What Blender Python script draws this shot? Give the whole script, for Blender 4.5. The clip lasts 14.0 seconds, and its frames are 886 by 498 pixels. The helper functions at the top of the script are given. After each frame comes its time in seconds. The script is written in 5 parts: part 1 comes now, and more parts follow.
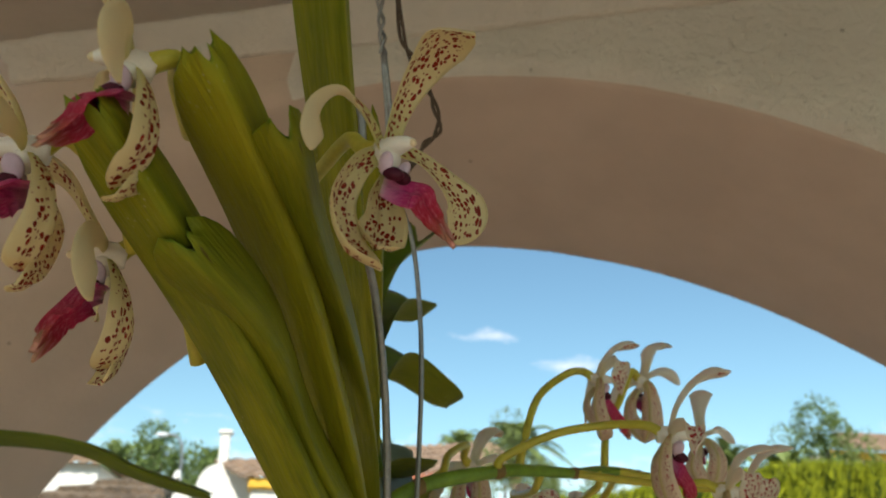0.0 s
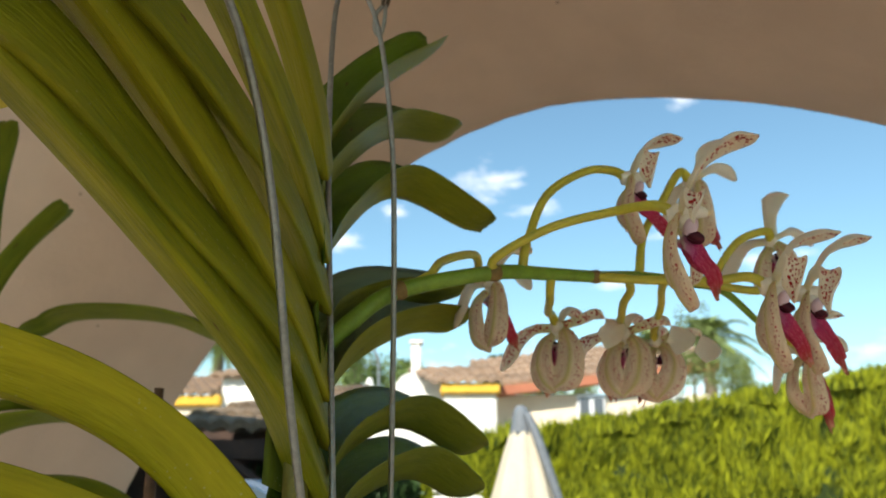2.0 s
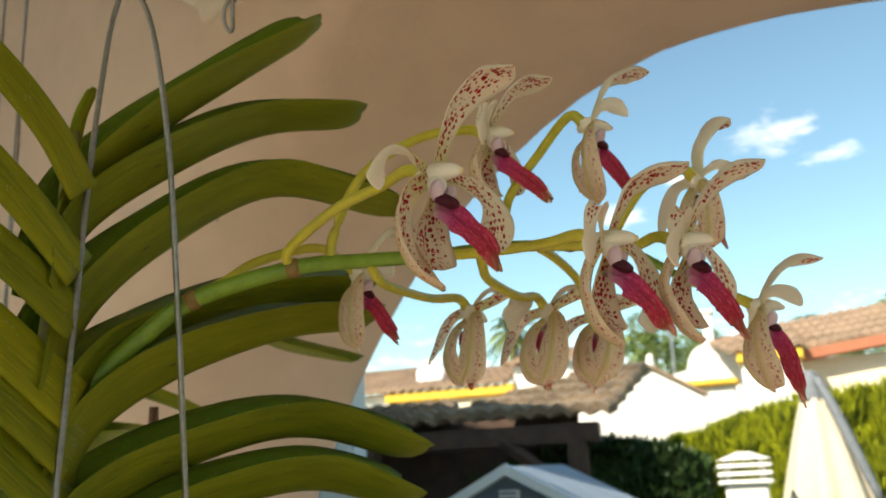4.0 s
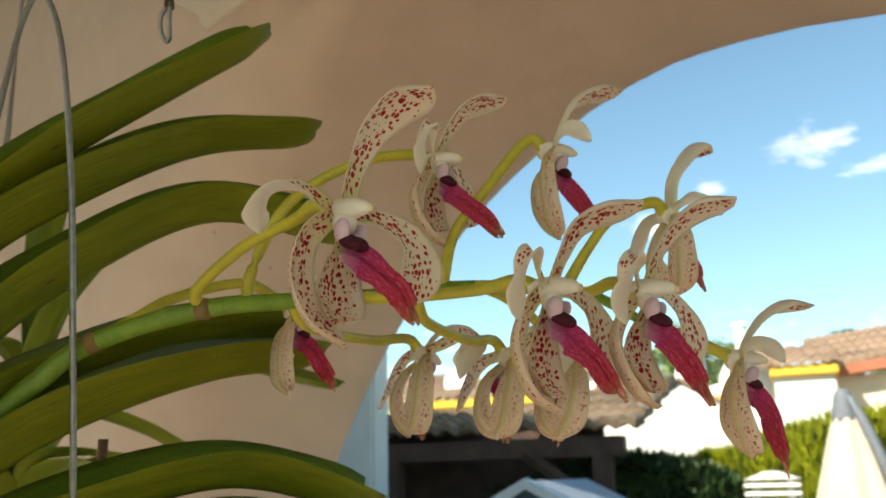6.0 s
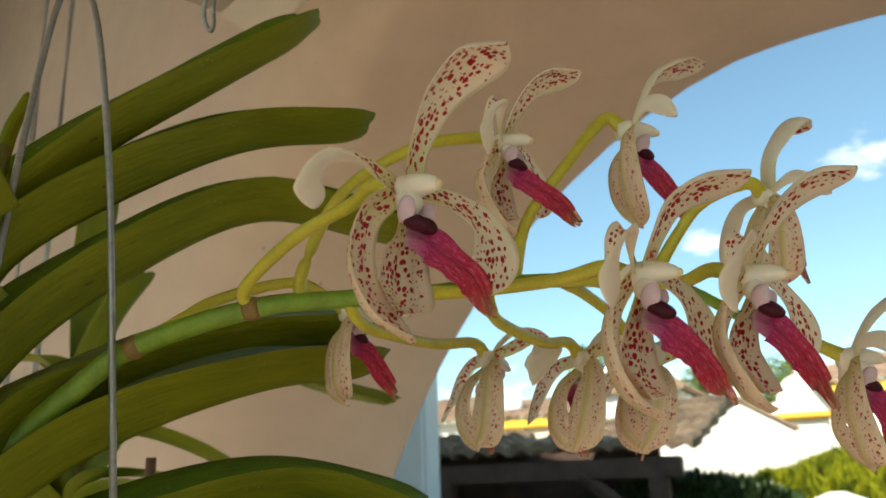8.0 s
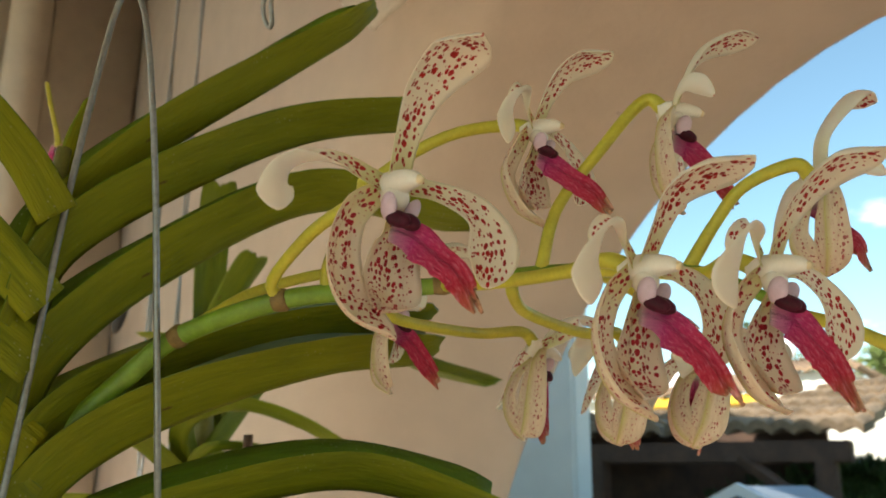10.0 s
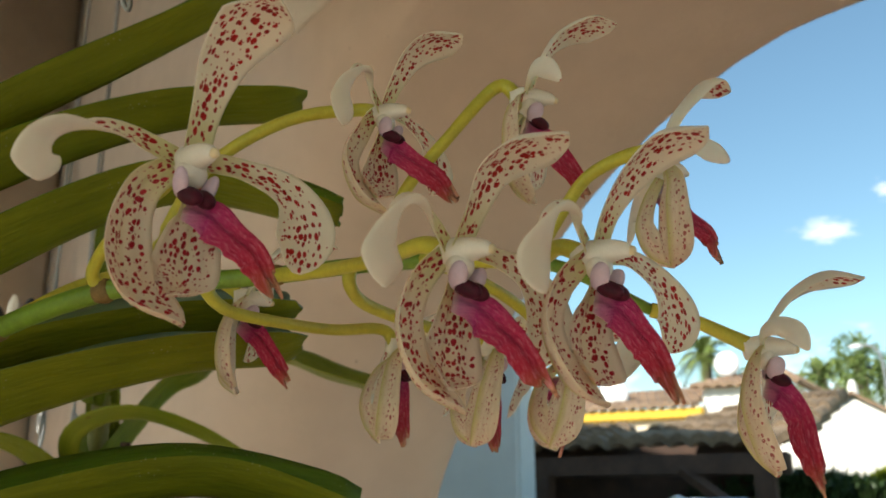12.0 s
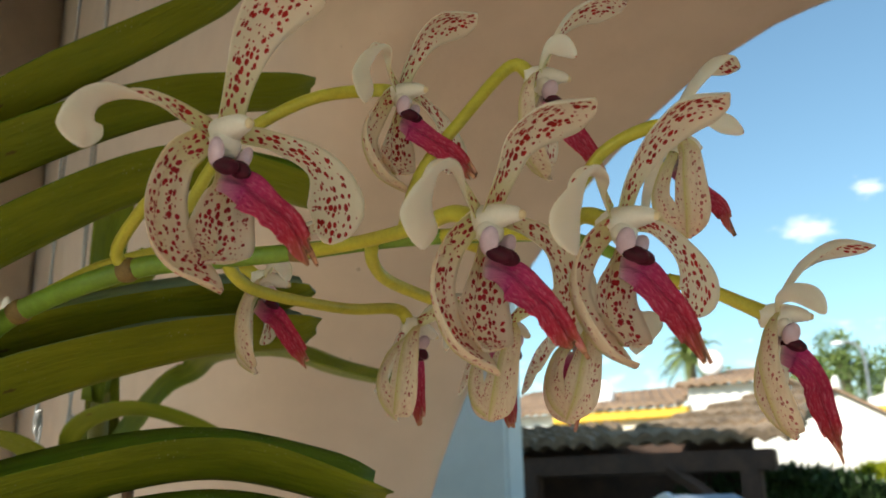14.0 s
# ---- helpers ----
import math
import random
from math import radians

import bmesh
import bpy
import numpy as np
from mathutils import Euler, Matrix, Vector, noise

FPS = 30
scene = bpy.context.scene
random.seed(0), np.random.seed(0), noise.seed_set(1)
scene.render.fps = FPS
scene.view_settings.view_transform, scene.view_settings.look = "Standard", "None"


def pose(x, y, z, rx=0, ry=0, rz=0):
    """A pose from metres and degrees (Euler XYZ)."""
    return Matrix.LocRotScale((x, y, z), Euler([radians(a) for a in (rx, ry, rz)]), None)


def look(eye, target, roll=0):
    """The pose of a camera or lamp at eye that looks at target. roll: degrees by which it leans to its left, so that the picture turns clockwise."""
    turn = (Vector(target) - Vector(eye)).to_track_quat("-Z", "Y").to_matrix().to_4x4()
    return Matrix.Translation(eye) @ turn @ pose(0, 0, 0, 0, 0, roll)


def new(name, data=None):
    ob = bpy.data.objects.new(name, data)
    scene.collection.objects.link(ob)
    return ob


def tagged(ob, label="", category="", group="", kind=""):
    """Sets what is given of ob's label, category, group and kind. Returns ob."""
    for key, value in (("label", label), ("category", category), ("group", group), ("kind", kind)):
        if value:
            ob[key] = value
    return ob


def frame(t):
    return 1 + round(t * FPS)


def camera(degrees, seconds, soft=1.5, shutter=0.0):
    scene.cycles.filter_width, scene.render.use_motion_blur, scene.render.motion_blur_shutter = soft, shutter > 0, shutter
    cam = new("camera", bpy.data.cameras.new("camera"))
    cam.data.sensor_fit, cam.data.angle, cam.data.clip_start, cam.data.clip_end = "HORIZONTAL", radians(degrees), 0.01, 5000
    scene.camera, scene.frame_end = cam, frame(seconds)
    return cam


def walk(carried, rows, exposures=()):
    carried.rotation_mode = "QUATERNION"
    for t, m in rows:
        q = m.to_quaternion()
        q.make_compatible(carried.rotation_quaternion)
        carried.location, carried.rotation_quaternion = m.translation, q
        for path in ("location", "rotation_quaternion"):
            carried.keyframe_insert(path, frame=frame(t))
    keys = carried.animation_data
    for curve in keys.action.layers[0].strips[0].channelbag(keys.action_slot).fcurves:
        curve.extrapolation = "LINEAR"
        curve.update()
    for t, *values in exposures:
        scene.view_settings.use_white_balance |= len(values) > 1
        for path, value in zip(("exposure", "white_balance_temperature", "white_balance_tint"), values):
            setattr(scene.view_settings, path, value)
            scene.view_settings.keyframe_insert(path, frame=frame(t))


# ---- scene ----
import itertools

# camera
cam = camera(53.8, 14.0, soft=1.7)
# a small phone lens, focused on the flowers
cam.data.dof.use_dof, cam.data.dof.focus_distance, cam.data.dof.aperture_fstop = True, 0.27, 26.0
PATH = [
    (0, (0.026, 0.038, 1.692), (0.382, 1.87, 2.411), 1.1),
    (0.2, (0.059, 0.052, 1.675), (0.283, 1.886, 2.441), -2.3),
    (0.5, (0.098, 0.053, 1.675), (0.131, 1.927, 2.372), -2.2),
    (1, (0.068, 0.055, 1.681), (0.233, 1.938, 2.334), 0.5),
    (1.5, (0.086, 0.056, 1.673), (0.168, 1.971, 2.243), 1.7),
    (2, (0.124, 0.088, 1.655), (0.085, 2.019, 2.172), -0.1),
    (2.5, (0.137, 0.089, 1.652), (-0.252, 1.983, 2.163), 0.4),
    (2.6, (0.154, 0.086, 1.646), (-0.293, 1.969, 2.153), 1.4),
    (3, (0.234, 0.086, 1.633), (-0.335, 1.94, 2.124), -0.4),
    (3.5, (0.284, 0.114, 1.641), (-0.34, 1.948, 2.138), -2.0),
    (4, (0.316, 0.164, 1.662), (-0.356, 1.981, 2.156), -3.0),
    (4.2, (0.328, 0.17, 1.668), (-0.34, 1.995, 2.142), -2.8),
    (6.3, (0.338, 0.222, 1.685), (-0.413, 1.998, 2.213), -1.6),
    (6.5, (0.335, 0.228, 1.686), (-0.426, 1.997, 2.227), -1.8),
    (7, (0.336, 0.235, 1.683), (-0.486, 1.971, 2.24), -1.3),
    (7.5, (0.324, 0.23, 1.688), (-0.486, 1.984, 2.207), -0.9),
    (8, (0.317, 0.241, 1.682), (-0.513, 1.972, 2.242), -1.7),
    (8.2, (0.312, 0.239, 1.682), (-0.529, 1.969, 2.23), -2.2),
    (10.3, (0.368, 0.278, 1.687), (-0.804, 1.81, 2.215), 0.2),
    (10.5, (0.374, 0.292, 1.684), (-0.804, 1.814, 2.226), -0.1),
    (11, (0.373, 0.305, 1.685), (-0.77, 1.848, 2.245), -0.6),
    (11.5, (0.378, 0.299, 1.687), (-0.727, 1.874, 2.235), -0.1),
    (12, (0.376, 0.298, 1.683), (-0.671, 1.913, 2.225), 0.0),
    (12.5, (0.376, 0.301, 1.677), (-0.636, 1.934, 2.233), -0.6),
    (13, (0.374, 0.299, 1.678), (-0.638, 1.939, 2.215), -0.6),
    (13.5, (0.376, 0.294, 1.682), (-0.639, 1.933, 2.215), -0.2),
    (14, (0.367, 0.29, 1.673), (-0.647, 1.924, 2.223), -1.1),
]
walk(cam, [(t, look(eye, target, roll)) for t, eye, target, roll in PATH],
     exposures=[(0.0, 0.50, 6500, 10), (1.0, 0.64, 6550, 10), (2.2, 0.82, 6650, 10), (3.5, 1.02, 7350, 10), (6.5, 1.04, 7000, 10), (8.0, 1.06, 7050, 10), (10.5, 1.34, 7100, 10), (11.0, 0.87, 6900, 10), (12.5, 0.99, 6800, 10), (14.0, 1.0, 6750, 10)])

# ---- light ----
SUN_EL, SUN_AZ = 40.0, 205.0
world = bpy.data.worlds.new("world")
scene.world = world
world.use_nodes = True
wn = world.node_tree.nodes
sky = wn.new("ShaderNodeTexSky")
sky.sky_type = "NISHITA"
sky.sun_disc = False
sky.sun_elevation = radians(SUN_EL)
sky.sun_rotation = radians(SUN_AZ)
sky.air_density, sky.dust_density, sky.ozone_density = 1.0, 0.5, 0.2
wn["Background"].inputs["Strength"].default_value = 0.11
tone = wn.new("ShaderNodeMix")
tone.data_type, tone.blend_type = "RGBA", "MULTIPLY"
tone.inputs[0].default_value = 1.0
tone.inputs[7].default_value = (0.76, 0.99, 0.98, 1.0)
world.node_tree.links.new(sky.outputs[0], tone.inputs[6])
world.node_tree.links.new(tone.outputs[2], wn["Background"].inputs["Color"])
sun_data = bpy.data.lights.new("sun", "SUN")
sun_data.energy, sun_data.angle, sun_data.color = 4.2, radians(0.5), (1.0, 0.95, 0.86)
sun = new("sun", sun_data)
sun_dir = Vector((math.sin(radians(SUN_AZ)) * math.cos(radians(SUN_EL)), math.cos(radians(SUN_AZ)) * math.cos(radians(SUN_EL)), math.sin(radians(SUN_EL))))
sun.matrix_world = look(sun_dir * 30, (0, 0, 0))


# ---- materials ----
def mat(name):
    m = bpy.data.materials.new(name)
    m.use_nodes = True
    nt = m.node_tree
    return m, nt, nt.nodes["Principled BSDF"]


def nd(nt, kind, **props):
    n = nt.nodes.new(kind)
    for k, v in props.items():
        if k in n.inputs:
            n.inputs[k].default_value = v
    return n


def ramp(nt, fac, stops):
    r = nt.nodes.new("ShaderNodeValToRGB")
    el = r.color_ramp.elements
    while len(el) < len(stops):
        el.new(0.5)
    for e, (p, c) in zip(el, stops):
        e.position, e.color = p, (*c, 1.0) if len(c) == 3 else c
    nt.links.new(fac, r.inputs["Fac"])
    return r.outputs["Color"]


def mixc(nt, fac, a, b, blend="MIX"):
    m = nt.nodes.new("ShaderNodeMix")
    m.data_type, m.blend_type = "RGBA", blend
    for sock, v in ((m.inputs[0], fac), (m.inputs[6], a), (m.inputs[7], b)):
        if isinstance(v, (int, float)):
            sock.default_value = v
        elif isinstance(v, tuple):
            sock.default_value = (*v, 1.0)
        else:
            nt.links.new(v, sock)
    return m.outputs[2]


def math_node(nt, op, a, b=None, clamp=False):
    n = nt.nodes.new("ShaderNodeMath")
    n.operation, n.use_clamp = op, clamp
    for i, v in enumerate((a, b)):
        if v is None:
            continue
        if isinstance(v, (int, float)):
            n.inputs[i].default_value = v
        else:
            nt.links.new(v, n.inputs[i])
    return n.outputs[0]


def noise_tex(nt, vec, scale, detail=4.0, rough=0.55):
    n = nd(nt, "ShaderNodeTexNoise", Scale=scale, Detail=detail, Roughness=rough)
    if vec is not None:
        nt.links.new(vec, n.inputs["Vector"])
    return n.outputs["Fac"]


def obj_coord(nt):
    return nt.nodes.new("ShaderNodeTexCoord").outputs["Object"]


def bump(nt, bsdf, height, strength=0.3, dist=0.002):
    b = nd(nt, "ShaderNodeBump", Strength=strength, Distance=dist)
    nt.links.new(height, b.inputs["Height"])
    nt.links.new(b.outputs[0], bsdf.inputs["Normal"])


def plain(name, color, rough=0.6, metal=0.0, var=0.12, scale=30.0, bump_s=0.0, bump_scale=80.0, bump_d=0.002, spec=0.5):
    """A surface of one paint or stuff, with variation at two scales."""
    m, nt, b = mat(name)
    co = obj_coord(nt)
    f1, f2 = noise_tex(nt, co, scale, 5), noise_tex(nt, co, scale * 7, 3)
    f = math_node(nt, "ADD", math_node(nt, "MULTIPLY", f1, 0.65), math_node(nt, "MULTIPLY", f2, 0.35))
    dark = tuple(c * (1 - var * 1.6) for c in color)
    light = tuple(min(1.0, c * (1 + var)) for c in color)
    nt.links.new(ramp(nt, f, [(0.3, dark), (0.7, light)]), b.inputs["Base Color"])
    b.inputs["Roughness"].default_value, b.inputs["Metallic"].default_value = rough, metal
    b.inputs["Specular IOR Level"].default_value = spec
    if bump_s:
        bump(nt, b, noise_tex(nt, co, bump_scale, 4), bump_s, bump_d)
    return m


def stucco(name, color, rough_bump, size, deep=0.006):
    """Painted render: fine grain, coarser trowel lumps, stains and pits."""
    m, nt, b = mat(name)
    co = obj_coord(nt)
    big, mid, fine = noise_tex(nt, co, 2.2, 5), noise_tex(nt, co, 14, 4), noise_tex(nt, co, size, 5, 0.7)
    base = ramp(nt, big, [(0.3, tuple(c * 0.86 for c in color)), (0.7, color)])
    base = mixc(nt, 0.5, base, ramp(nt, mid, [(0.35, tuple(c * 0.9 for c in color)), (0.65, tuple(min(1, c * 1.06) for c in color))]))
    pits = nd(nt, "ShaderNodeTexVoronoi", Scale=24.0, Randomness=1.0)
    nt.links.new(co, pits.inputs["Vector"])
    spot = ramp(nt, pits.outputs["Distance"], [(0.035, (1, 1, 1)), (0.07, (0, 0, 0))])
    gate = ramp(nt, noise_tex(nt, co, 5.5, 2), [(0.52, (0, 0, 0)), (0.6, (1, 1, 1))])
    base = mixc(nt, mixc(nt, 1.0, spot, gate, "MULTIPLY"), base, tuple(c * 0.55 for c in color))
    nt.links.new(base, b.inputs["Base Color"])
    b.inputs["Roughness"].default_value = 0.92
    b.inputs["Specular IOR Level"].default_value = 0.25
    h = math_node(nt, "ADD", fine, math_node(nt, "MULTIPLY", mid, 0.7))
    bump(nt, b, h, rough_bump, deep)
    return m


def uv(nt, which="UVMap"):
    n = nt.nodes.new("ShaderNodeUVMap")
    n.uv_map = which
    return n.outputs[0]


def leaf_mat(name, young, old, back=False, blue=0.0):
    """Strap leaf: veins that run along it, yellowing patches, pale specks, a waxy skin."""
    m, nt, b = mat(name)
    co = uv(nt)
    sc = nd(nt, "ShaderNodeMapping")
    sc.inputs["Scale"].default_value = (0.10, 1.0, 1.0)
    nt.links.new(co, sc.inputs["Vector"])
    veins = noise_tex(nt, sc.outputs[0], 7.0, 3, 0.6)
    broad = noise_tex(nt, sc.outputs[0], 1.5, 3, 0.5)
    patch = noise_tex(nt, obj_coord(nt), 22.0, 4)
    c = ramp(nt, patch, [(0.32, young), (0.68, old)])
    c = mixc(nt, math_node(nt, "MULTIPLY", ramp(nt, veins, [(0.35, (0, 0, 0)), (0.7, (1, 1, 1))]), 0.62), c, tuple(v * 0.6 for v in young))
    c = mixc(nt, math_node(nt, "MULTIPLY", ramp(nt, broad, [(0.4, (0, 0, 0)), (0.65, (1, 1, 1))]), 0.5), c, tuple(min(1, v * 1.35) for v in old))
    sep = nt.nodes.new("ShaderNodeSeparateXYZ")
    nt.links.new(uv(nt, "unit"), sep.inputs[0])
    rnd = nt.nodes.new("ShaderNodeObjectInfo").outputs["Random"]
    c = mixc(nt, math_node(nt, "MULTIPLY", rnd, 0.5), c, tuple(v * 0.62 for v in young))
    hue = math_node(nt, "FRACT", math_node(nt, "MULTIPLY", rnd, 7.3))
    c = mixc(nt, math_node(nt, "MULTIPLY", hue, 0.35), c, tuple(min(1, a * b_) for a, b_ in zip(old, (1.3, 1.2, 1.0))))
    scar = nd(nt, "ShaderNodeTexVoronoi", Scale=0.42)
    scar.voronoi_dimensions = "2D"
    sm = nd(nt, "ShaderNodeMapping")
    sm.inputs["Scale"].default_value = (0.55, 1.6, 1.0)
    nt.links.new(co, sm.inputs["Vector"])
    nt.links.new(sm.outputs[0], scar.inputs["Vector"])
    sf = math_node(nt, "ADD", scar.outputs["Distance"], math_node(nt, "MULTIPLY", noise_tex(nt, co, 6.0, 3), 0.10))
    few = nt.nodes.new("ShaderNodeSeparateColor")
    nt.links.new(scar.outputs["Color"], few.inputs[0])
    rare = math_node(nt, "GREATER_THAN", math_node(nt, "ADD", few.outputs[0], math_node(nt, "MULTIPLY", rnd, 0.08)), 0.985)
    c = mixc(nt, math_node(nt, "MULTIPLY", ramp(nt, sf, [(0.08, (1, 1, 1)), (0.11, (0, 0, 0))]), math_node(nt, "MULTIPLY", rare, 0.8)), c, (0.10, 0.05, 0.015))
    # dry, reddish very end and worn margin
    endw = ramp(nt, math_node(nt, "ADD", sep.outputs[0], math_node(nt, "MULTIPLY", patch, 0.02)), [(1.004, (0, 0, 0)), (1.016, (1, 1, 1))])
    c = mixc(nt, endw, c, (0.22, 0.09, 0.03))
    spk = nd(nt, "ShaderNodeTexVoronoi", Scale=2.2)
    spk.voronoi_dimensions = "2D"
    nt.links.new(co, spk.inputs["Vector"])
    gate = ramp(nt, noise_tex(nt, co, 0.35, 2), [(0.55, (0, 0, 0)), (0.66, (1, 1, 1))])
    dots = mixc(nt, 1.0, ramp(nt, spk.outputs["Distance"], [(0.05, (1, 1, 1)), (0.1, (0, 0, 0))]), gate, "MULTIPLY")
    c = mixc(nt, math_node(nt, "MULTIPLY", dots, 0.5), c, (0.42, 0.42, 0.25))
    if blue:
        c = mixc(nt, math_node(nt, "MULTIPLY", ramp(nt, math_node(nt, "ADD", sep.outputs[0], math_node(nt, "MULTIPLY", patch, 0.3)), [(0.55, (0, 0, 0)), (1.0, (1, 1, 1))]), blue), c, (0.16, 0.24, 0.26))
    nt.links.new(c, b.inputs["Base Color"])
    b.inputs["Roughness"].default_value = 0.46 if not back else 0.55
    b.inputs["Specular IOR Level"].default_value = 0.2
    bump(nt, b, math_node(nt, "ADD", veins, math_node(nt, "MULTIPLY", broad, 0.8)), 0.5, 0.0015)
    tr = nd(nt, "ShaderNodeBsdfTranslucent")
    nt.links.new(mixc(nt, 0.5, c, (0.35, 0.42, 0.03)), tr.inputs["Color"])
    ms = nd(nt, "ShaderNodeMixShader", Fac=0.06)
    nt.links.new(b.outputs[0], ms.inputs[1])
    nt.links.new(tr.outputs[0], ms.inputs[2])
    nt.links.new(ms.outputs[0], nt.nodes["Material Output"].inputs["Surface"])
    return m


def petal_mat(name, ground, spot, amount, density=7.6, veins=0.0, keel=0.45, base=0.75, rim=False):
    """Cream petal with brownish red dots and bars, slightly see-through."""
    m, nt, b = mat(name)
    co = uv(nt)
    rnd = nt.nodes.new("ShaderNodeObjectInfo").outputs["Random"]
    shift = nt.nodes.new("ShaderNodeCombineXYZ")
    nt.links.new(math_node(nt, "MULTIPLY", rnd, 37.0), shift.inputs[0])
    nt.links.new(math_node(nt, "MULTIPLY", rnd, 91.0), shift.inputs[1])
    add = nt.nodes.new("ShaderNodeVectorMath")
    nt.links.new(co, add.inputs[0])
    nt.links.new(shift.outputs[0], add.inputs[1])
    sc = nd(nt, "ShaderNodeMapping")
    sc.inputs["Scale"].default_value = (0.60, 1.0, 1.0)
    nt.links.new(add.outputs[0], sc.inputs["Vector"])
    warp = nd(nt, "ShaderNodeTexNoise", Scale=4.0, Detail=2.0)
    nt.links.new(sc.outputs[0], warp.inputs["Vector"])
    wv = mixc(nt, 0.11, sc.outputs[0], warp.outputs["Color"])
    sep = nt.nodes.new("ShaderNodeSeparateXYZ")
    nt.links.new(uv(nt, "unit"), sep.inputs[0])
    along, across = sep.outputs[0], math_node(nt, "ABSOLUTE", sep.outputs[1])
    vor = nd(nt, "ShaderNodeTexVoronoi", Scale=density, Randomness=0.95)
    vor.voronoi_dimensions = "2D"
    nt.links.new(wv, vor.inputs["Vector"])
    csep = nt.nodes.new("ShaderNodeSeparateColor")
    nt.links.new(vor.outputs["Color"], csep.inputs[0])
    size = math_node(nt, "ADD", math_node(nt, "MULTIPLY", csep.outputs[0], 0.42), 0.10)
    size = math_node(nt, "MULTIPLY", size, amount)
    edge = ramp(nt, math_node(nt, "ADD", across, math_node(nt, "MULTIPLY", csep.outputs[2], 0.25)), [(0.80, (1, 1, 1)), (1.05, (0, 0, 0))])
    size = math_node(nt, "MULTIPLY", size, edge)
    if rim:
        size = math_node(nt, "MULTIPLY", size, ramp(nt, across, [(0.25, (0.25, 0.25, 0.25)), (0.8, (1, 1, 1))]))
    fac = math_node(nt, "MULTIPLY", math_node(nt, "SUBTRACT", size, vor.outputs["Distance"]), 16.0, True)
    g = ramp(nt, noise_tex(nt, obj_coord(nt), 60, 3), [(0.3, tuple(v * 0.92 for v in ground)), (0.7, ground)])
    g = mixc(nt, ramp(nt, along, [(0.0, (base, base, base)), (0.35, (0, 0, 0))]), g, (0.70, 0.68, 0.28))
    if veins:
        vs = nd(nt, "ShaderNodeMapping")
        vs.inputs["Scale"].default_value = (0.25, 1.0, 1.0)
        nt.links.new(add.outputs[0], vs.inputs["Vector"])
        g = mixc(nt, math_node(nt, "MULTIPLY", ramp(nt, noise_tex(nt, vs.outputs[0], 9, 3), [(0.4, (0, 0, 0)), (0.7, (1, 1, 1))]), veins), g, (0.62, 0.47, 0.34))
        mid = ramp(nt, across, [(0.0, (1, 1, 1)), (0.25, (0, 0, 0))])
        g = mixc(nt, math_node(nt, "MULTIPLY", mid, keel), g, (0.70, 0.66, 0.26))
    sc2 = ramp(nt, csep.outputs[1], [(0.0, spot), (1.0, tuple(v * 0.7 for v in spot))])
    c = mixc(nt, fac, g, sc2)
    nt.links.new(c, b.inputs["Base Color"])
    b.inputs["Roughness"].default_value = 0.45
    b.inputs["Specular IOR Level"].default_value = 0.4
    b.inputs["Subsurface Weight"].default_value = 0.0
    bump(nt, b, noise_tex(nt, co, 9.0, 3), 0.12, 0.0006)
    tr = nd(nt, "ShaderNodeBsdfTranslucent")
    nt.links.new(c, tr.inputs["Color"])
    ms = nd(nt, "ShaderNodeMixShader", Fac=0.54)
    nt.links.new(b.outputs[0], ms.inputs[1])
    nt.links.new(tr.outputs[0], ms.inputs[2])
    nt.links.new(ms.outputs[0], nt.nodes["Material Output"].inputs["Surface"])
    return m


def lip_mat():
    m, nt, b = mat("crimson_lip")
    co = uv(nt)
    sep = nt.nodes.new("ShaderNodeSeparateXYZ")
    nt.links.new(uv(nt, "unit"), sep.inputs[0])
    st = nd(nt, "ShaderNodeMapping")
    st.inputs["Scale"].default_value = (0.18, 1.0, 1.0)
    nt.links.new(co, st.inputs["Vector"])
    streak = noise_tex(nt, st.outputs[0], 22.0, 5, 0.7)
    c = ramp(nt, sep.outputs[0], [(0.0, (0.74, 0.55, 0.55)), (0.05, (0.70, 0.24, 0.44)), (0.2, (0.64, 0.05, 0.25)), (0.5, (0.62, 0.035, 0.12)), (0.85, (0.54, 0.025, 0.06)), (0.97, (0.52, 0.10, 0.07)), (1.0, (0.62, 0.32, 0.20))])
    # pale streaks: veins, plus ridge highlights put into the colour
    c = mixc(nt, math_node(nt, "MULTIPLY", ramp(nt, streak, [(0.50, (0, 0, 0)), (0.68, (1, 1, 1))]), 0.62), c, (0.80, 0.30, 0.42))
    c = mixc(nt, math_node(nt, "MULTIPLY", ramp(nt, streak, [(0.25, (1, 1, 1)), (0.45, (0, 0, 0))]), 0.6), c, (0.12, 0.004, 0.02))
    nt.links.new(c, b.inputs["Base Color"])
    b.inputs["Roughness"].default_value = 0.5
    b.inputs["Specular IOR Level"].default_value = 0.25
    bump(nt, b, streak, 0.9, 0.0022)
    return m


M_PLASTER = stucco("beige_plaster", (0.57, 0.46, 0.385), 0.22, 120)
M_ROUGH = stucco("rough_white_render", (0.74, 0.71, 0.65), 1.0, 125, 0.006)
# end wall: lighter copy of the plaster, making up for weak light there
M_PALE = stucco("brightened_end_wall_plaster", (0.76, 0.65, 0.53), 0.22, 120)
M_CEIL = stucco("ceiling_paint", (0.62, 0.57, 0.50), 0.25, 90)
M_LEAF = leaf_mat("orchid_leaf_upper", (0.13, 0.205, 0.011), (0.23, 0.28, 0.015))
M_LEAFB = leaf_mat("orchid_leaf_lower", (0.14, 0.18, 0.008), (0.29, 0.285, 0.012), back=True)
# garden-side uppers: darker copy of the leaf green, with shade put into it
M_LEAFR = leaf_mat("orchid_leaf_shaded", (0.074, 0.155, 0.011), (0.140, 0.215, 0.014))
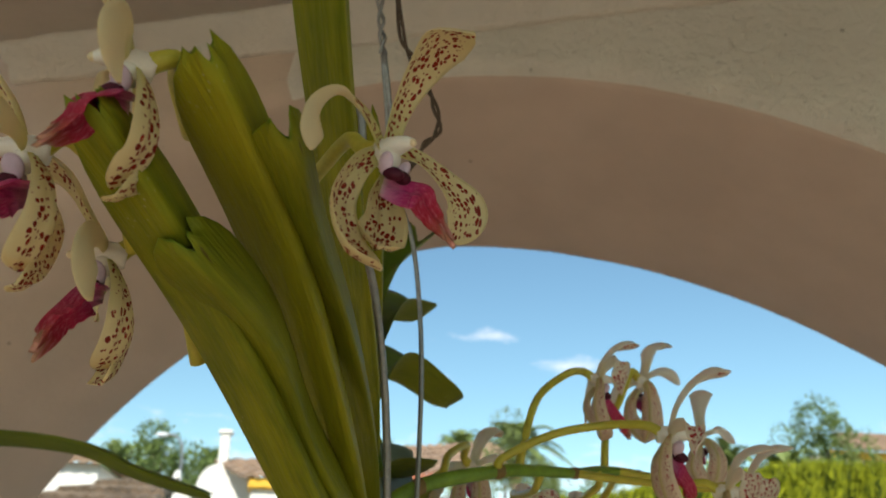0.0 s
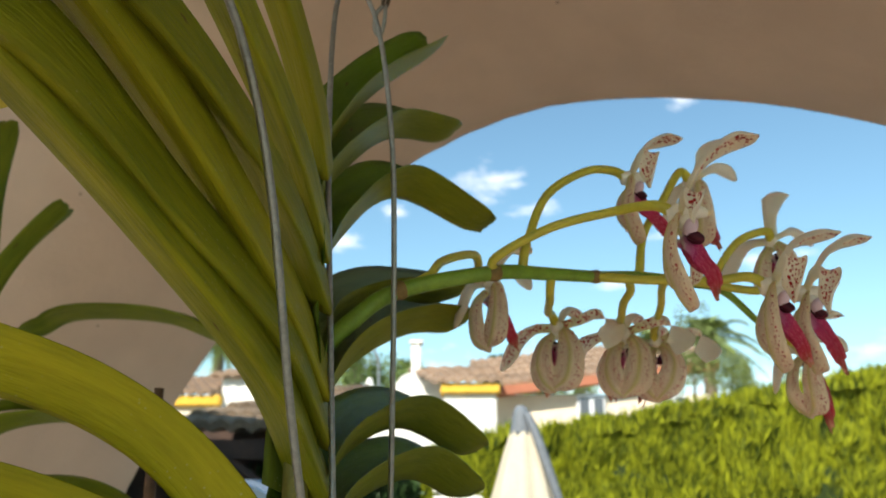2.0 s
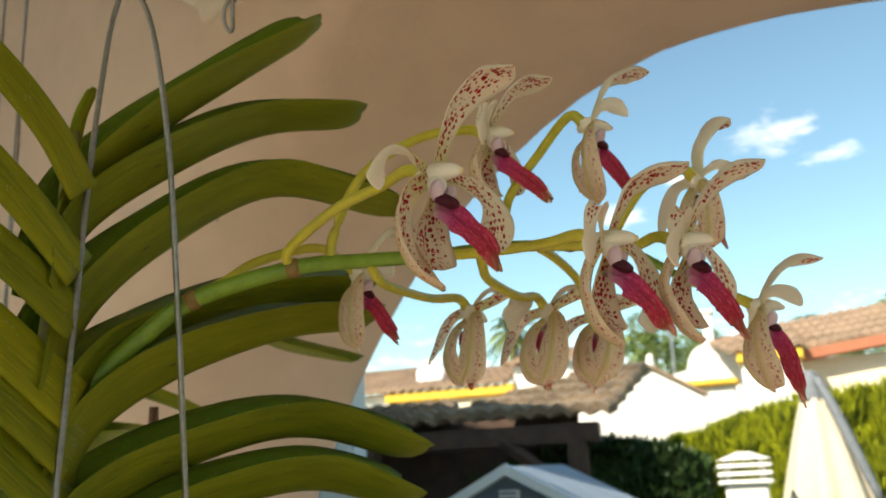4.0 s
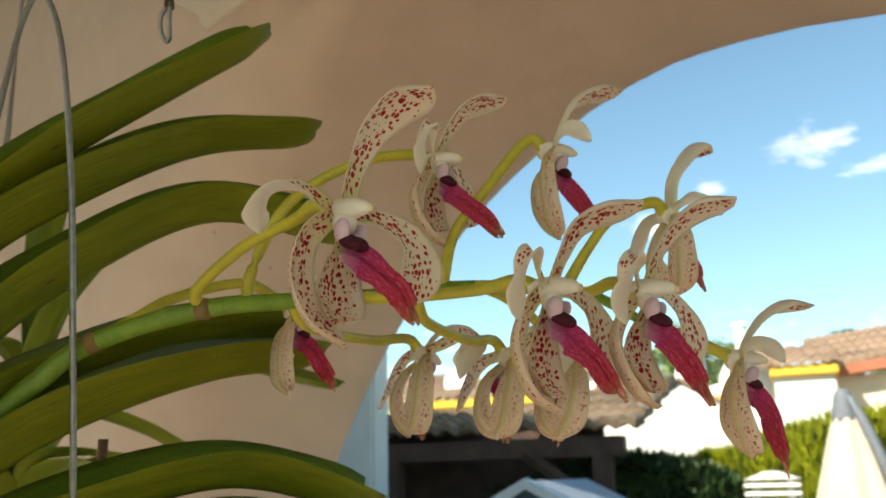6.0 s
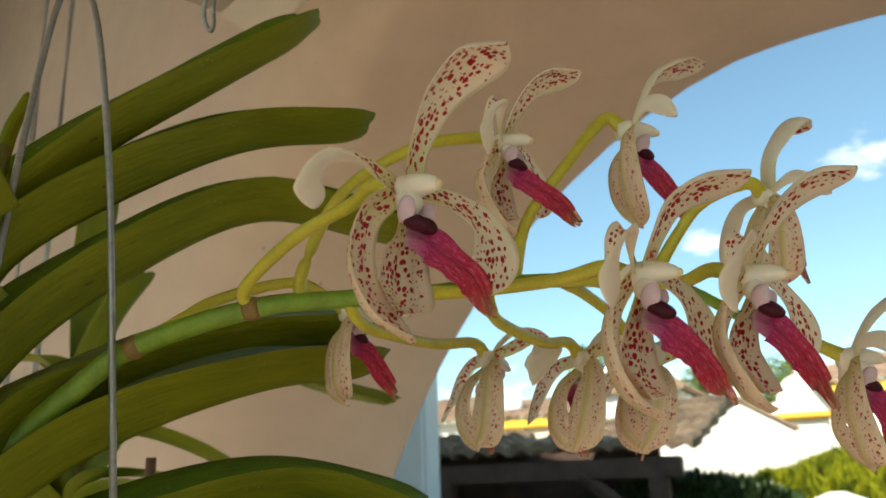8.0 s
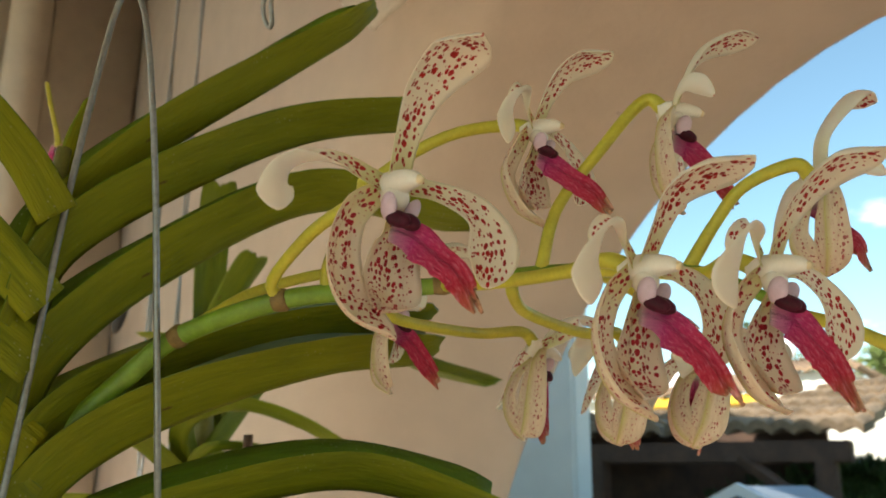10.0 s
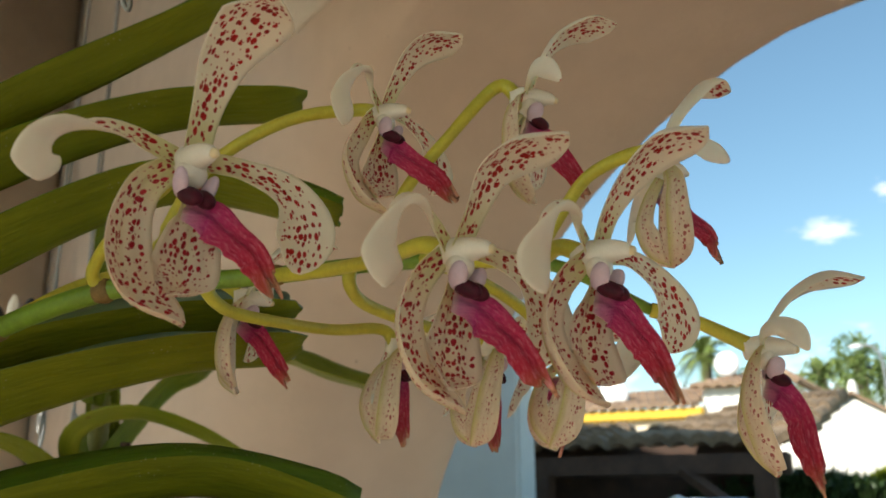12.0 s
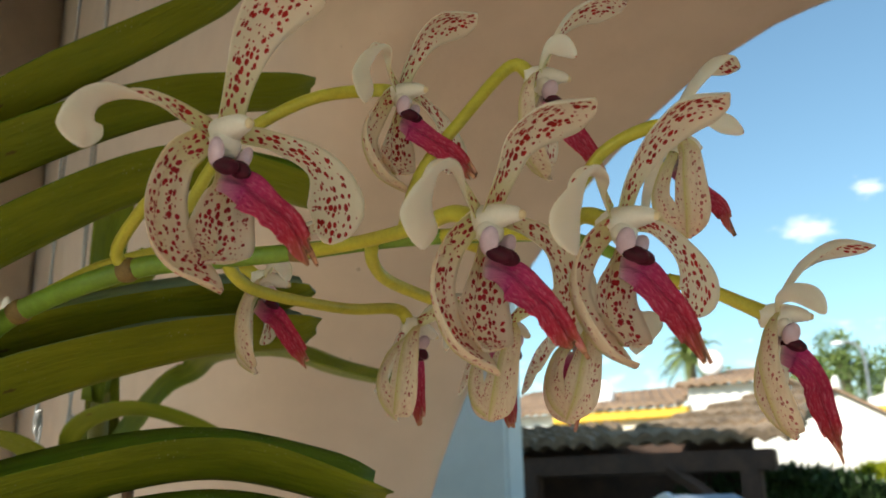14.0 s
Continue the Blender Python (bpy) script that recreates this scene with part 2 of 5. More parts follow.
M_LEAFW = leaf_mat("orchid_leaf_waxy", (0.10, 0.17, 0.02), (0.18, 0.22, 0.03), blue=0.6)
M_LEAFO = leaf_mat("orchid_leaf_outer", (0.135, 0.17, 0.010), (0.245, 0.26, 0.014), back=True)
# two low porch-side leaves: warm bounced light put into a yellower green
M_LEAFY = leaf_mat("orchid_leaf_bounce_lit", (0.27, 0.28, 0.010), (0.42, 0.37, 0.013))
M_BACKLEAF = leaf_mat("small_orchid_leaf", (0.10, 0.17, 0.012), (0.20, 0.23, 0.015))
M_SPOT = petal_mat("spotted_petal", (0.98, 0.91, 0.80), (0.55, 0.028, 0.03), 1.02, 8.2)
M_SPOTF = petal_mat("finely_spotted_sepal", (0.98, 0.89, 0.79), (0.55, 0.03, 0.055), 1.0, 9.0)
M_WHITE = petal_mat("white_petal_back", (0.97, 0.95, 0.88), (0.55, 0.3, 0.2), 0.0, base=0.3)
M_CREAM = petal_mat("cream_petal_back", (0.86, 0.78, 0.55), (0.6, 0.4, 0.2), 0.0)
M_LATE = petal_mat("yellowing_petal", (0.88, 0.78, 0.48), (0.36, 0.03, 0.014), 1.02, 9.5)
M_BACK = petal_mat("pale_sepal_back", (0.96, 0.84, 0.69), (0.64, 0.20, 0.19), 1.1, 11.0, veins=0.40, keel=0.9, rim=True)
M_LIP = lip_mat()
M_COL = plain("white_column", (0.84, 0.79, 0.72), 0.4, var=0.05, scale=200)
M_CAP = plain("cream_anther_cap", (0.80, 0.66, 0.42), 0.45, var=0.1, scale=300)
M_LOBE = plain("lavender_side_lobe", (0.64, 0.48, 0.60), 0.45, var=0.08, scale=200)
M_THROAT = plain("dark_purple_throat", (0.075, 0.006, 0.022), 0.55, var=0.4, scale=400, spec=0.25)
M_PED = plain("yellow_green_pedicel", (0.52, 0.47, 0.05), 0.42, var=0.15, scale=120)
M_RACHIS = plain("green_flower_stalk", (0.17, 0.29, 0.025), 0.45, var=0.2, scale=90)
M_NODE = plain("brown_dry_bract", (0.22, 0.14, 0.045), 0.7, var=0.25, scale=200)
M_STEM = plain("old_leaf_sheath", (0.18, 0.17, 0.03), 0.6, var=0.25, scale=90, bump_s=0.3)
M_WIRE = plain("galvanised_wire", (0.30, 0.30, 0.30), 0.42, 0.75, var=0.2, scale=400)
M_RUST = plain("rusty_wire", (0.10, 0.07, 0.05), 0.65, 0.3, var=0.3, scale=400)
M_BLACK = plain("black_plastic", (0.015, 0.015, 0.017), 0.5, var=0.2)
M_STAKE = plain("weathered_stake", (0.10, 0.055, 0.03), 0.8, var=0.3, scale=150)
M_HWHITE = plain("whitewashed_wall", (0.80, 0.78, 0.72), 0.9, var=0.05, scale=1.2, bump_s=0.15, bump_scale=40)
M_HCREAM = plain("cream_house_wall", (0.78, 0.66, 0.50), 0.9, var=0.06, scale=1.0, bump_s=0.15, bump_scale=40)
M_YELLOW = plain("ochre_cornice", (0.75, 0.45, 0.05), 0.8, var=0.08, scale=3)
M_RED = plain("terracotta_cornice", (0.42, 0.15, 0.08), 0.8, var=0.1, scale=3)
M_TILE = plain("clay_roof_tile", (0.32, 0.215, 0.14), 0.85, var=0.3, scale=1.7, bump_s=0.2, bump_scale=30)
M_OLDTILE = plain("lichened_roof_tile", (0.26, 0.19, 0.125), 0.9, var=0.4, scale=5, bump_s=0.3, bump_scale=30)
M_WOOD = plain("dark_stained_timber", (0.075, 0.04, 0.025), 0.75, var=0.3, scale=8, bump_s=0.2)
M_CANVAS = plain("cream_canvas", (0.60, 0.53, 0.40), 0.9, var=0.07, scale=6, bump_s=0.2, bump_scale=200, bump_d=0.001)
M_GREY = plain("grey_umbrella_cap", (0.16, 0.18, 0.20), 0.7, var=0.15)
M_SHED = plain("blue_grey_shed_panel", (0.16, 0.21, 0.28), 0.7, var=0.1, scale=6)
M_SHEDROOF = plain("slate_blue_shed_roof", (0.22, 0.27, 0.33), 0.6, var=0.12, scale=6)
M_TRIM = plain("white_plastic_trim", (0.78, 0.79, 0.80), 0.45, var=0.04)
M_GLASSD = plain("dark_window_pane", (0.10, 0.11, 0.13), 0.15, var=0.1, spec=0.8)
M_TRUNK = plain("grey_palm_trunk", (0.20, 0.15, 0.10), 0.9, var=0.3, scale=6, bump_s=0.4, bump_scale=12)
def spray_mat(name, dark, light):
    """Conifer sprays: each spray its own green, tips brighter in patches, the darkest for shaded gaps."""
    m, nt, b = mat(name)
    rnd = nt.nodes.new("ShaderNodeNewGeometry").outputs["Random Per Island"]
    f = math_node(nt, "ADD", math_node(nt, "MULTIPLY", rnd, 0.55), math_node(nt, "MULTIPLY", noise_tex(nt, obj_coord(nt), 7.0, 4), 0.9))
    c = ramp(nt, f, [(0.42, dark), (1.0, light)])
    nt.links.new(c, b.inputs["Base Color"])
    b.inputs["Roughness"].default_value, b.inputs["Specular IOR Level"].default_value = 0.7, 0.2
    tr = nd(nt, "ShaderNodeBsdfTranslucent")
    nt.links.new(c, tr.inputs["Color"])
    ms = nd(nt, "ShaderNodeMixShader", Fac=0.25)
    nt.links.new(b.outputs[0], ms.inputs[1])
    nt.links.new(tr.outputs[0], ms.inputs[2])
    nt.links.new(ms.outputs[0], nt.nodes["Material Output"].inputs["Surface"])
    return m


M_SPRAY = spray_mat("cypress_spray", (0.035, 0.06, 0.008), (0.40, 0.43, 0.02))
# hedge core, near black so that deep shade shows between the sprays
M_HEDGEIN = plain("hedge_core_shade", (0.03, 0.045, 0.012), 0.9, var=0.3, scale=8, spec=0.1)
M_IVY = plain("dark_ivy_leaf", (0.035, 0.075, 0.018), 0.5, var=0.4, scale=6)
M_PALM = plain("palm_frond", (0.17, 0.22, 0.05), 0.6, var=0.35, scale=1.5)
M_TREE = plain("broadleaf_foliage", (0.13, 0.19, 0.04), 0.7, var=0.4, scale=2)
M_GROUND = plain("dry_grass_ground", (0.27, 0.23, 0.14), 0.95, var=0.3, scale=0.8, bump_s=0.3, bump_scale=20)
M_FLOOR = plain("terracotta_floor_tile", (0.34, 0.225, 0.145), 0.6, var=0.15, scale=6)
M_GROUT = plain("pale_grout", (0.42, 0.38, 0.32), 0.9, var=0.1, scale=30)


# ---- building helpers ----
def link_mesh(name, bm, mats, parent=None, smooth=True):
    me = bpy.data.meshes.new(name)
    bm.to_mesh(me)
    bm.free()
    for m in (mats if isinstance(mats, (list, tuple)) else [mats]):
        me.materials.append(m)
    if smooth:
        me.shade_smooth()
    ob = new(name, me)
    if parent is not None:
        ob.parent = parent
    return ob


def part(name, bm, mats, parent, label="", smooth=True):
    ob = link_mesh(name, bm, mats, parent, smooth)
    if label:
        ob["label"] = label
    return ob


def empty(name, loc=(0, 0, 0)):
    e = new(name)
    e.empty_display_size = 0.05
    e.location = loc
    bpy.context.view_layer.update()
    return e


def thing(name, label, category, loc=(0, 0, 0), group="", kind=""):
    return tagged(empty(name, loc), label, category, group, kind)


def hang(ob, parent):
    """Parent a part that is modelled in world coordinates."""
    ob.parent = parent
    ob.matrix_parent_inverse = parent.matrix_world.inverted()
    return ob


def box(bm, x0, x1, y0, y1, z0, z1, m=None):
    vs = [bm.verts.new((x, y, z)) for x in (x0, x1) for y in (y0, y1) for z in (z0, z1)]
    if m is not None:
        for v in vs:
            v.co = m @ v.co
    for q in ((0, 1, 3, 2), (4, 6, 7, 5), (0, 4, 5, 1), (2, 3, 7, 6), (0, 2, 6, 4), (1, 5, 7, 3)):
        bm.faces.new([vs[i] for i in q])
    return vs


def spline(pts, n):
    """Catmull-Rom through pts, n points."""
    p = np.array(pts, float)
    p = np.vstack([2 * p[0] - p[1], p, 2 * p[-1] - p[-2]])
    k = len(p) - 3
    out = []
    for i in range(n):
        s = i / (n - 1) * k
        j = min(int(s), k - 1)
        t = s - j
        a, b, c, d = p[j:j + 4]
        out.append(0.5 * (2 * b + (c - a) * t + (2 * a - 5 * b + 4 * c - d) * t * t + (3 * b - a - 3 * c + d) * t ** 3))
    return np.array(out)


def along(vals, n):
    v = np.array(vals, float)
    return spline(v.reshape(len(v), -1), n).reshape((n,) + v.shape[1:])


def tube(bm, pts, radii, seg=8, n=24, caps=True):
    c = spline(pts, n)
    r = along([[q] for q in radii], n)[:, 0]
    rings = []
    ref = np.array((0.31, 0.17, 0.94))
    for i in range(n):
        t = c[min(i + 1, n - 1)] - c[max(i - 1, 0)]
        t /= np.linalg.norm(t) + 1e-12
        a = np.cross(t, ref)
        a /= np.linalg.norm(a) + 1e-12
        b = np.cross(t, a)
        rings.append([bm.verts.new(c[i] + r[i] * (math.cos(2 * math.pi * k / seg) * a + math.sin(2 * math.pi * k / seg) * b)) for k in range(seg)])
    for i in range(n - 1):
        for k in range(seg):
            bm.faces.new((rings[i][k], rings[i][(k + 1) % seg], rings[i + 1][(k + 1) % seg], rings[i + 1][k]))
    if caps:
        bm.faces.new(list(reversed(rings[0])))
        bm.faces.new(rings[-1])
    return bm


def blob(bm, center, rx, ry, rz, rot=None, seg=14, rings=9):
    m = Matrix.Translation(center) @ (rot.to_4x4() if rot is not None else Matrix()) @ Matrix.Diagonal((rx, ry, rz, 1))
    bmesh.ops.create_uvsphere(bm, u_segments=seg, v_segments=rings, radius=1.0, matrix=m)


def unit(v):
    return v / (np.linalg.norm(v) + 1e-12)


def ribbon(bm, pts, widths, normals, thick, n=26, nw=10, lift=(0.0, 0.0), curl=0.0, ridge=0.0, notch=0.0, wave=0.0, seed=0, tip=0.2, endcut=0.93, center=0.0, rag=0.0, torn=0.0):
    """A strap or petal: a centre line, its widths and face directions; the two halves lift by an angle (degrees, base to
    tip), the margins curl, the end is rounded or notched. The upper side has slot 0, the lower side slot 1."""
    rng = random.Random(seed)
    c, w, nn = spline(pts, n), np.maximum(along([[q] for q in widths], n)[:, 0], 1e-4), along(normals, n)
    lifts = np.radians(along([[q] for q in lift], n)[:, 0]) if len(lift) > 2 else np.radians(np.linspace(lift[0], lift[1], n))
    s = np.r_[0, np.cumsum(np.linalg.norm(np.diff(c, axis=0), axis=1))]
    total = s[-1]
    lay, lay2 = bm.loops.layers.uv.new("UVMap"), bm.loops.layers.uv.new("unit")
    ph, info, grid = rng.uniform(0, 6.28), {}, [[], []]
    ws = np.linspace(-1, 1, nw + 1)
    for i in range(n):
        t = unit(c[min(i + 1, n - 1)] - c[max(i - 1, 0)])
        x = unit(np.cross(t, nn[i]))
        up = unit(np.cross(x, t))
        f = i / (n - 1)
        half = w[i] / 2
        if f > 1 - tip:
            half *= math.sqrt(max(0.0, 1 - ((f - 1 + tip) / tip) ** 2 * endcut))
        jag = (rag * noise.noise(Vector((f * 14, seed * 1.7, 0))), rag * noise.noise(Vector((f * 14, seed * 1.7, 9))))
        rows = ([], [])
        for q in ws:
            a = abs(q)
            e = math.sqrt(a * a + 0.012) - 0.11
            p = c[i] + half * (math.cos(lifts[i]) * q * x + math.sin(lifts[i]) * (e - center) * up)
            p = p + half * up * (curl * a ** 2.4 + ridge * math.cos(q * 9.4) * (1 - a) + wave * math.sin(f * 11 + ph + q * 1.3) * a)
            if notch and f > 0.9:
                p = p - t * notch * (f - 0.9) / 0.1 * (1 - min(1.0, a / 0.55)) + t * notch * 0.35 * (f - 0.9) / 0.1 * (1 if q > 0 else 0)
            if rag:
                p = p + half * q * x * jag[q > 0]
            if torn and f > 0.93:
                p = p + t * torn * (f - 0.93) / 0.07 * noise.noise(Vector((q * 3.7, seed * 2.3, 4)))
            d = thick * (0.25 + 0.75 * (1 - a ** 4)) * 0.5
            for k, sg in ((0, 1), (1, -1)):
                v = bm.verts.new(p + sg * d * up)
                info[v] = (s[i], q * half, f, q)
                rows[k].append(v)
        grid[0].append(rows[0])
        grid[1].append(rows[1])

    def face(vs, mi):
        fa = bm.faces.new(vs)
        fa.material_index = mi
        for lo in fa.loops:
            a = info[lo.vert]
            lo[lay].uv = (a[0] * 100, a[1] * 100)
            lo[lay2].uv = (a[2], a[3])

    for i in range(n - 1):
        for k in range(nw):
            a, b = grid[0], grid[1]
            face((a[i][k], a[i][k + 1], a[i + 1][k + 1], a[i + 1][k]), 0)
            face((b[i][k], b[i + 1][k], b[i + 1][k + 1], b[i][k + 1]), 1)
        for k in (0, nw):
            q = (grid[0][i][k], grid[0][i + 1][k], grid[1][i + 1][k], grid[1][i][k])
            face(q if k == 0 else tuple(reversed(q)), 0)
    for i, flip in ((0, False), (n - 1, True)):
        for k in range(nw):
            q = (grid[0][i][k], grid[1][i][k], grid[1][i][k + 1], grid[0][i][k + 1])
            face(tuple(reversed(q)) if flip else q, 0)
    return bm


# ---- the porch ----
WALL_O, WALL_U, WALL_N = Vector((0.4649, 1.0409, 0.0)), Vector((0.9131, -0.4078, 0.0)).normalized(), Vector((0.4078, 0.9131, 0.0)).normalized()
THICK, CEIL = 0.338, 2.262
# the arch: its middle, half widths to the left and right, springing height and rise
ARCH_C, ARCH_L, ARCH_R, ARCH_Z, ARCH_H = -0.244, 0.915, 1.13, 0.594, 1.526


def wall_pt(u, off, z):
    return WALL_O + WALL_U * u + WALL_N * off + Vector((0, 0, z))


def arch_line(seed, grow=0.0):
    """The opening's outline from the left sill up and over to the right sill, slightly uneven as trowelled by hand."""
    rng = random.Random(seed)
    steps = [rng.uniform(-1, 1) for _ in range(16)]
    line = [(ARCH_C - ARCH_L - grow, z) for z in np.linspace(0.3, ARCH_Z - 0.02, 12)]
    for i in range(97):
        a = math.pi - math.pi * i / 96
        k = i / 96 * 14
        j = int(k)
        w = steps[j] * (1 - (k - j)) + steps[j + 1] * (k - j)
        r = 1 + 0.004 * w * math.sin(a) + 0.0012 * noise.noise(Vector((i * 0.9, seed, 0)))
        line.append((ARCH_C + ((ARCH_L if a > math.pi / 2 else ARCH_R) * r + grow) * math.cos(a), ARCH_Z + (ARCH_H * r + grow) * math.sin(a)))
    line += [(ARCH_C + ARCH_R + grow, z) for z in np.linspace(ARCH_Z - 0.02, 0.3, 12)]
    return line


def arch_wall():
    top = CEIL + 1.3
    far, near = arch_line(3), arch_line(5, 0.071)
    outer = []
    n = len(far)
    for i, (u, z) in enumerate(far):
        if i < 12:
            outer.append((-2.6, top * i / 12))
        elif i >= n - 12:
            outer.append((2.8, top * (n - 1 - i) / 12))
        else:
            outer.append((-2.6 + 5.4 * (i - 12) / (n - 25), top))
    # rounded arrises on both sides of the soffit, the porch side very soft towards the left
    def section(R):
        near_ = [(-THICK + R - R * math.cos(math.pi / 2 * k / 7), R - R * math.sin(math.pi / 2 * k / 7)) for k in range(8)]
        mid = [((-THICK + R) * (1 - t), 0.0) for t in (0.2, 0.4, 0.6, 0.8)]
        return near_ + mid + [(-0.008 + 0.008 * math.sin(math.pi / 2 * k / 3), 0.008 - 0.008 * math.cos(math.pi / 2 * k / 3)) for k in range(4)]

    bm = bmesh.new()
    rows = []
    for i in range(n):
        a, b = far[max(i - 1, 0)], far[min(i + 1, n - 1)]
        tx, tz = b[0] - a[0], b[1] - a[1]
        L = math.hypot(tx, tz)
        ox, oz = -tz / L, tx / L
        row = []
        soft_ = min(1.0, max(0.0, (-0.36 - far[i][0]) / 0.33))
        allsect = section(0.02 + 0.12 * soft_ * soft_ * (3 - 2 * soft_))
        for off, g in allsect:
            f = -off / THICK
            u, z = far[i][0] * (1 - f) + near[i][0] * f, far[i][1] * (1 - f) + near[i][1] * f
            row.append(bm.verts.new(wall_pt(u + ox * g, off, z + oz * g)))
        no = bm.verts.new(wall_pt(outer[i][0], -THICK, outer[i][1]))
        fo = bm.verts.new(wall_pt(outer[i][0], 0.0, outer[i][1]))
        rows.append((row, no, fo))
    k = len(allsect)
    for i in range(n - 1):
        (r0, n0, f0), (r1, n1, f1) = rows[i], rows[i + 1]
        for j in range(k - 1):
            f = bm.faces.new((r0[j], r1[j], r1[j + 1], r0[j + 1]))
            f.material_index = 1 if j < 5 and far[i][0] > -0.36 else 0
        f = bm.faces.new((n0, n1, r1[0], r0[0]))
        f.material_index = 1 if far[i][0] > -0.36 else 0
        f = bm.faces.new((r0[-1], r1[-1], f1, f0))
        f.material_index = 1
        f = bm.faces.new((n0, f0, f1, n1))
        f.material_index = 1
    bmesh.ops.recalc_face_normals(bm, faces=bm.faces)
    wall = link_mesh("wall_north", bm, [M_PLASTER, M_ROUGH])
    tagged(wall, "thick porch wall with a low arched opening, beige soffit and rough render", "wall", kind="structure")
    # parapet under the opening
    bm = bmesh.new()
    m = Matrix((( WALL_U.x, WALL_N.x, 0, WALL_O.x), (WALL_U.y, WALL_N.y, 0, WALL_O.y), (0, 0, 1, 0), (0, 0, 0, 1)))
    box(bm, ARCH_C - ARCH_L - 0.02, ARCH_C + ARCH_R + 0.02, -THICK + 0.01, -0.01, 0.0, 0.82, m)
    bmesh.ops.bevel(bm, geom=bm.edges[:], offset=0.012, segments=3, affect="EDGES")
    tagged(link_mesh("parapet", bm, M_ROUGH), "low rendered parapet closing the foot of the arch", "wall", kind="structure")


def porch():
    arch_wall()
    m = Matrix(((WALL_U.x, WALL_N.x, 0, WALL_O.x), (WALL_U.y, WALL_N.y, 0, WALL_O.y), (0, 0, 1, 0), (0, 0, 0, 1)))
    bm = bmesh.new()
    box(bm, -0.70, 2.8, -2.6, -THICK - 0.003, CEIL, CEIL + 1.3, m)
    # left bay: raised out of view, added to keep the sun off the wall
    box(bm, -2.6, -0.702, -2.6, -THICK - 0.003, CEIL + 1.2, CEIL + 1.3, m)
    bmesh.ops.bevel(bm, geom=bm.edges[:], offset=0.008, segments=2, affect="EDGES")
    tagged(link_mesh("ceiling", bm, M_CEIL), "flat cream painted porch ceiling with a worn edge", "ceiling", kind="structure")
    # cracked cove between ceiling and wall
    bm = bmesh.new()
    rng = random.Random(8)
    rows = []
    for i in range(80):
        u = -0.69 + 3.0 * i / 79
        j = noise.noise(Vector((u * 9, 2.0, 0))) * 0.006 + rng.uniform(-0.0015, 0.0015)
        prof = [(-THICK + 0.004, CEIL - 0.03 + j), (-THICK - 0.010, CEIL - 0.026 + j), (-THICK - 0.016, CEIL - 0.012 + j * 0.5), (-THICK - 0.045 + j, CEIL - 0.006), (-THICK - 0.047 + j, CEIL + 0.004), (-THICK + 0.004, CEIL + 0.004)]
        rows.append([bm.verts.new(wall_pt(u, o, z)) for o, z in prof])
    for a, b in zip(rows, rows[1:]):
        for k in range(6):
            bm.faces.new((a[k], b[k], b[(k + 1) % 6], a[(k + 1) % 6]))
    tagged(link_mesh("trim", bm, M_ROUGH), "cracked plaster cove where the ceiling meets the wall", "trim", kind="structure")
    bm = bmesh.new()
    box(bm, -2.6, -2.45, -2.6, -THICK - 0.003, 0.0, CEIL + 1.197, m)
    bmesh.ops.bevel(bm, geom=bm.edges[:], offset=0.01, segments=2, affect="EDGES")
    tagged(link_mesh("wall_west", bm, M_PALE), "beige plastered end wall of the porch, brightened in its colour", "wall", kind="structure")
    bm = bmesh.new()
    box(bm, -2.453, -2.41, -0.72, -0.60, 0.0, CEIL + 1.196, m)
    bmesh.ops.bevel(bm, geom=bm.edges[:], offset=0.006, segments=3, affect="EDGES")
    tagged(link_mesh("pilaster", bm, M_PALE), "shallow plastered pilaster on the end wall", "wall", kind="structure")
    bm = bmesh.new()
    box(bm, -2.6, 2.8, -2.8, -0.002, -0.12, -0.012, m)
    floor = link_mesh("floor", bm, M_GROUT)
    tagged(floor, "terracotta tiled porch floor with pale grout", "floor", kind="structure")
    me = None
    for i in range(17):
        for j in range(8):
            if me is None:
                bm = bmesh.new()
                box(bm, -0.152, 0.152, -0.152, 0.152, -0.014, 0.0)
                bmesh.ops.bevel(bm, geom=bm.edges[:], offset=0.004, segments=1, affect="EDGES")
                me = bpy.data.meshes.new("tile")
                bm.to_mesh(me)
                bm.free()
                me.materials.append(M_FLOOR)
            t = new("tile", me)
            t.matrix_world = m @ Matrix.Translation((-2.42 + 0.315 * i, -2.6 + 0.315 * j, 0))
            t.parent = floor
            t.matrix_parent_inverse = floor.matrix_world.inverted()

    # unseen tall block beside the porch, added and sized to shade the garden's left
    bm = bmesh.new()
    box(bm, -9.0, -2.62, -6.0, -0.2, 0.0, 5.42, m)
    bmesh.ops.bevel(bm, geom=bm.edges[:], offset=0.02, segments=2, affect="EDGES")
    tagged(link_mesh("shade_block", bm, M_ROUGH), "unseen tall rendered block that casts shade on the garden", "wall", kind="structure")


porch()


# ---- the hanging orchid ----
STEM = [(0.0638, 0.4043, 1.5045), (0.0649, 0.4083, 1.6384), (0.0618, 0.4189, 1.7321), (0.0583, 0.4279, 1.8058)]


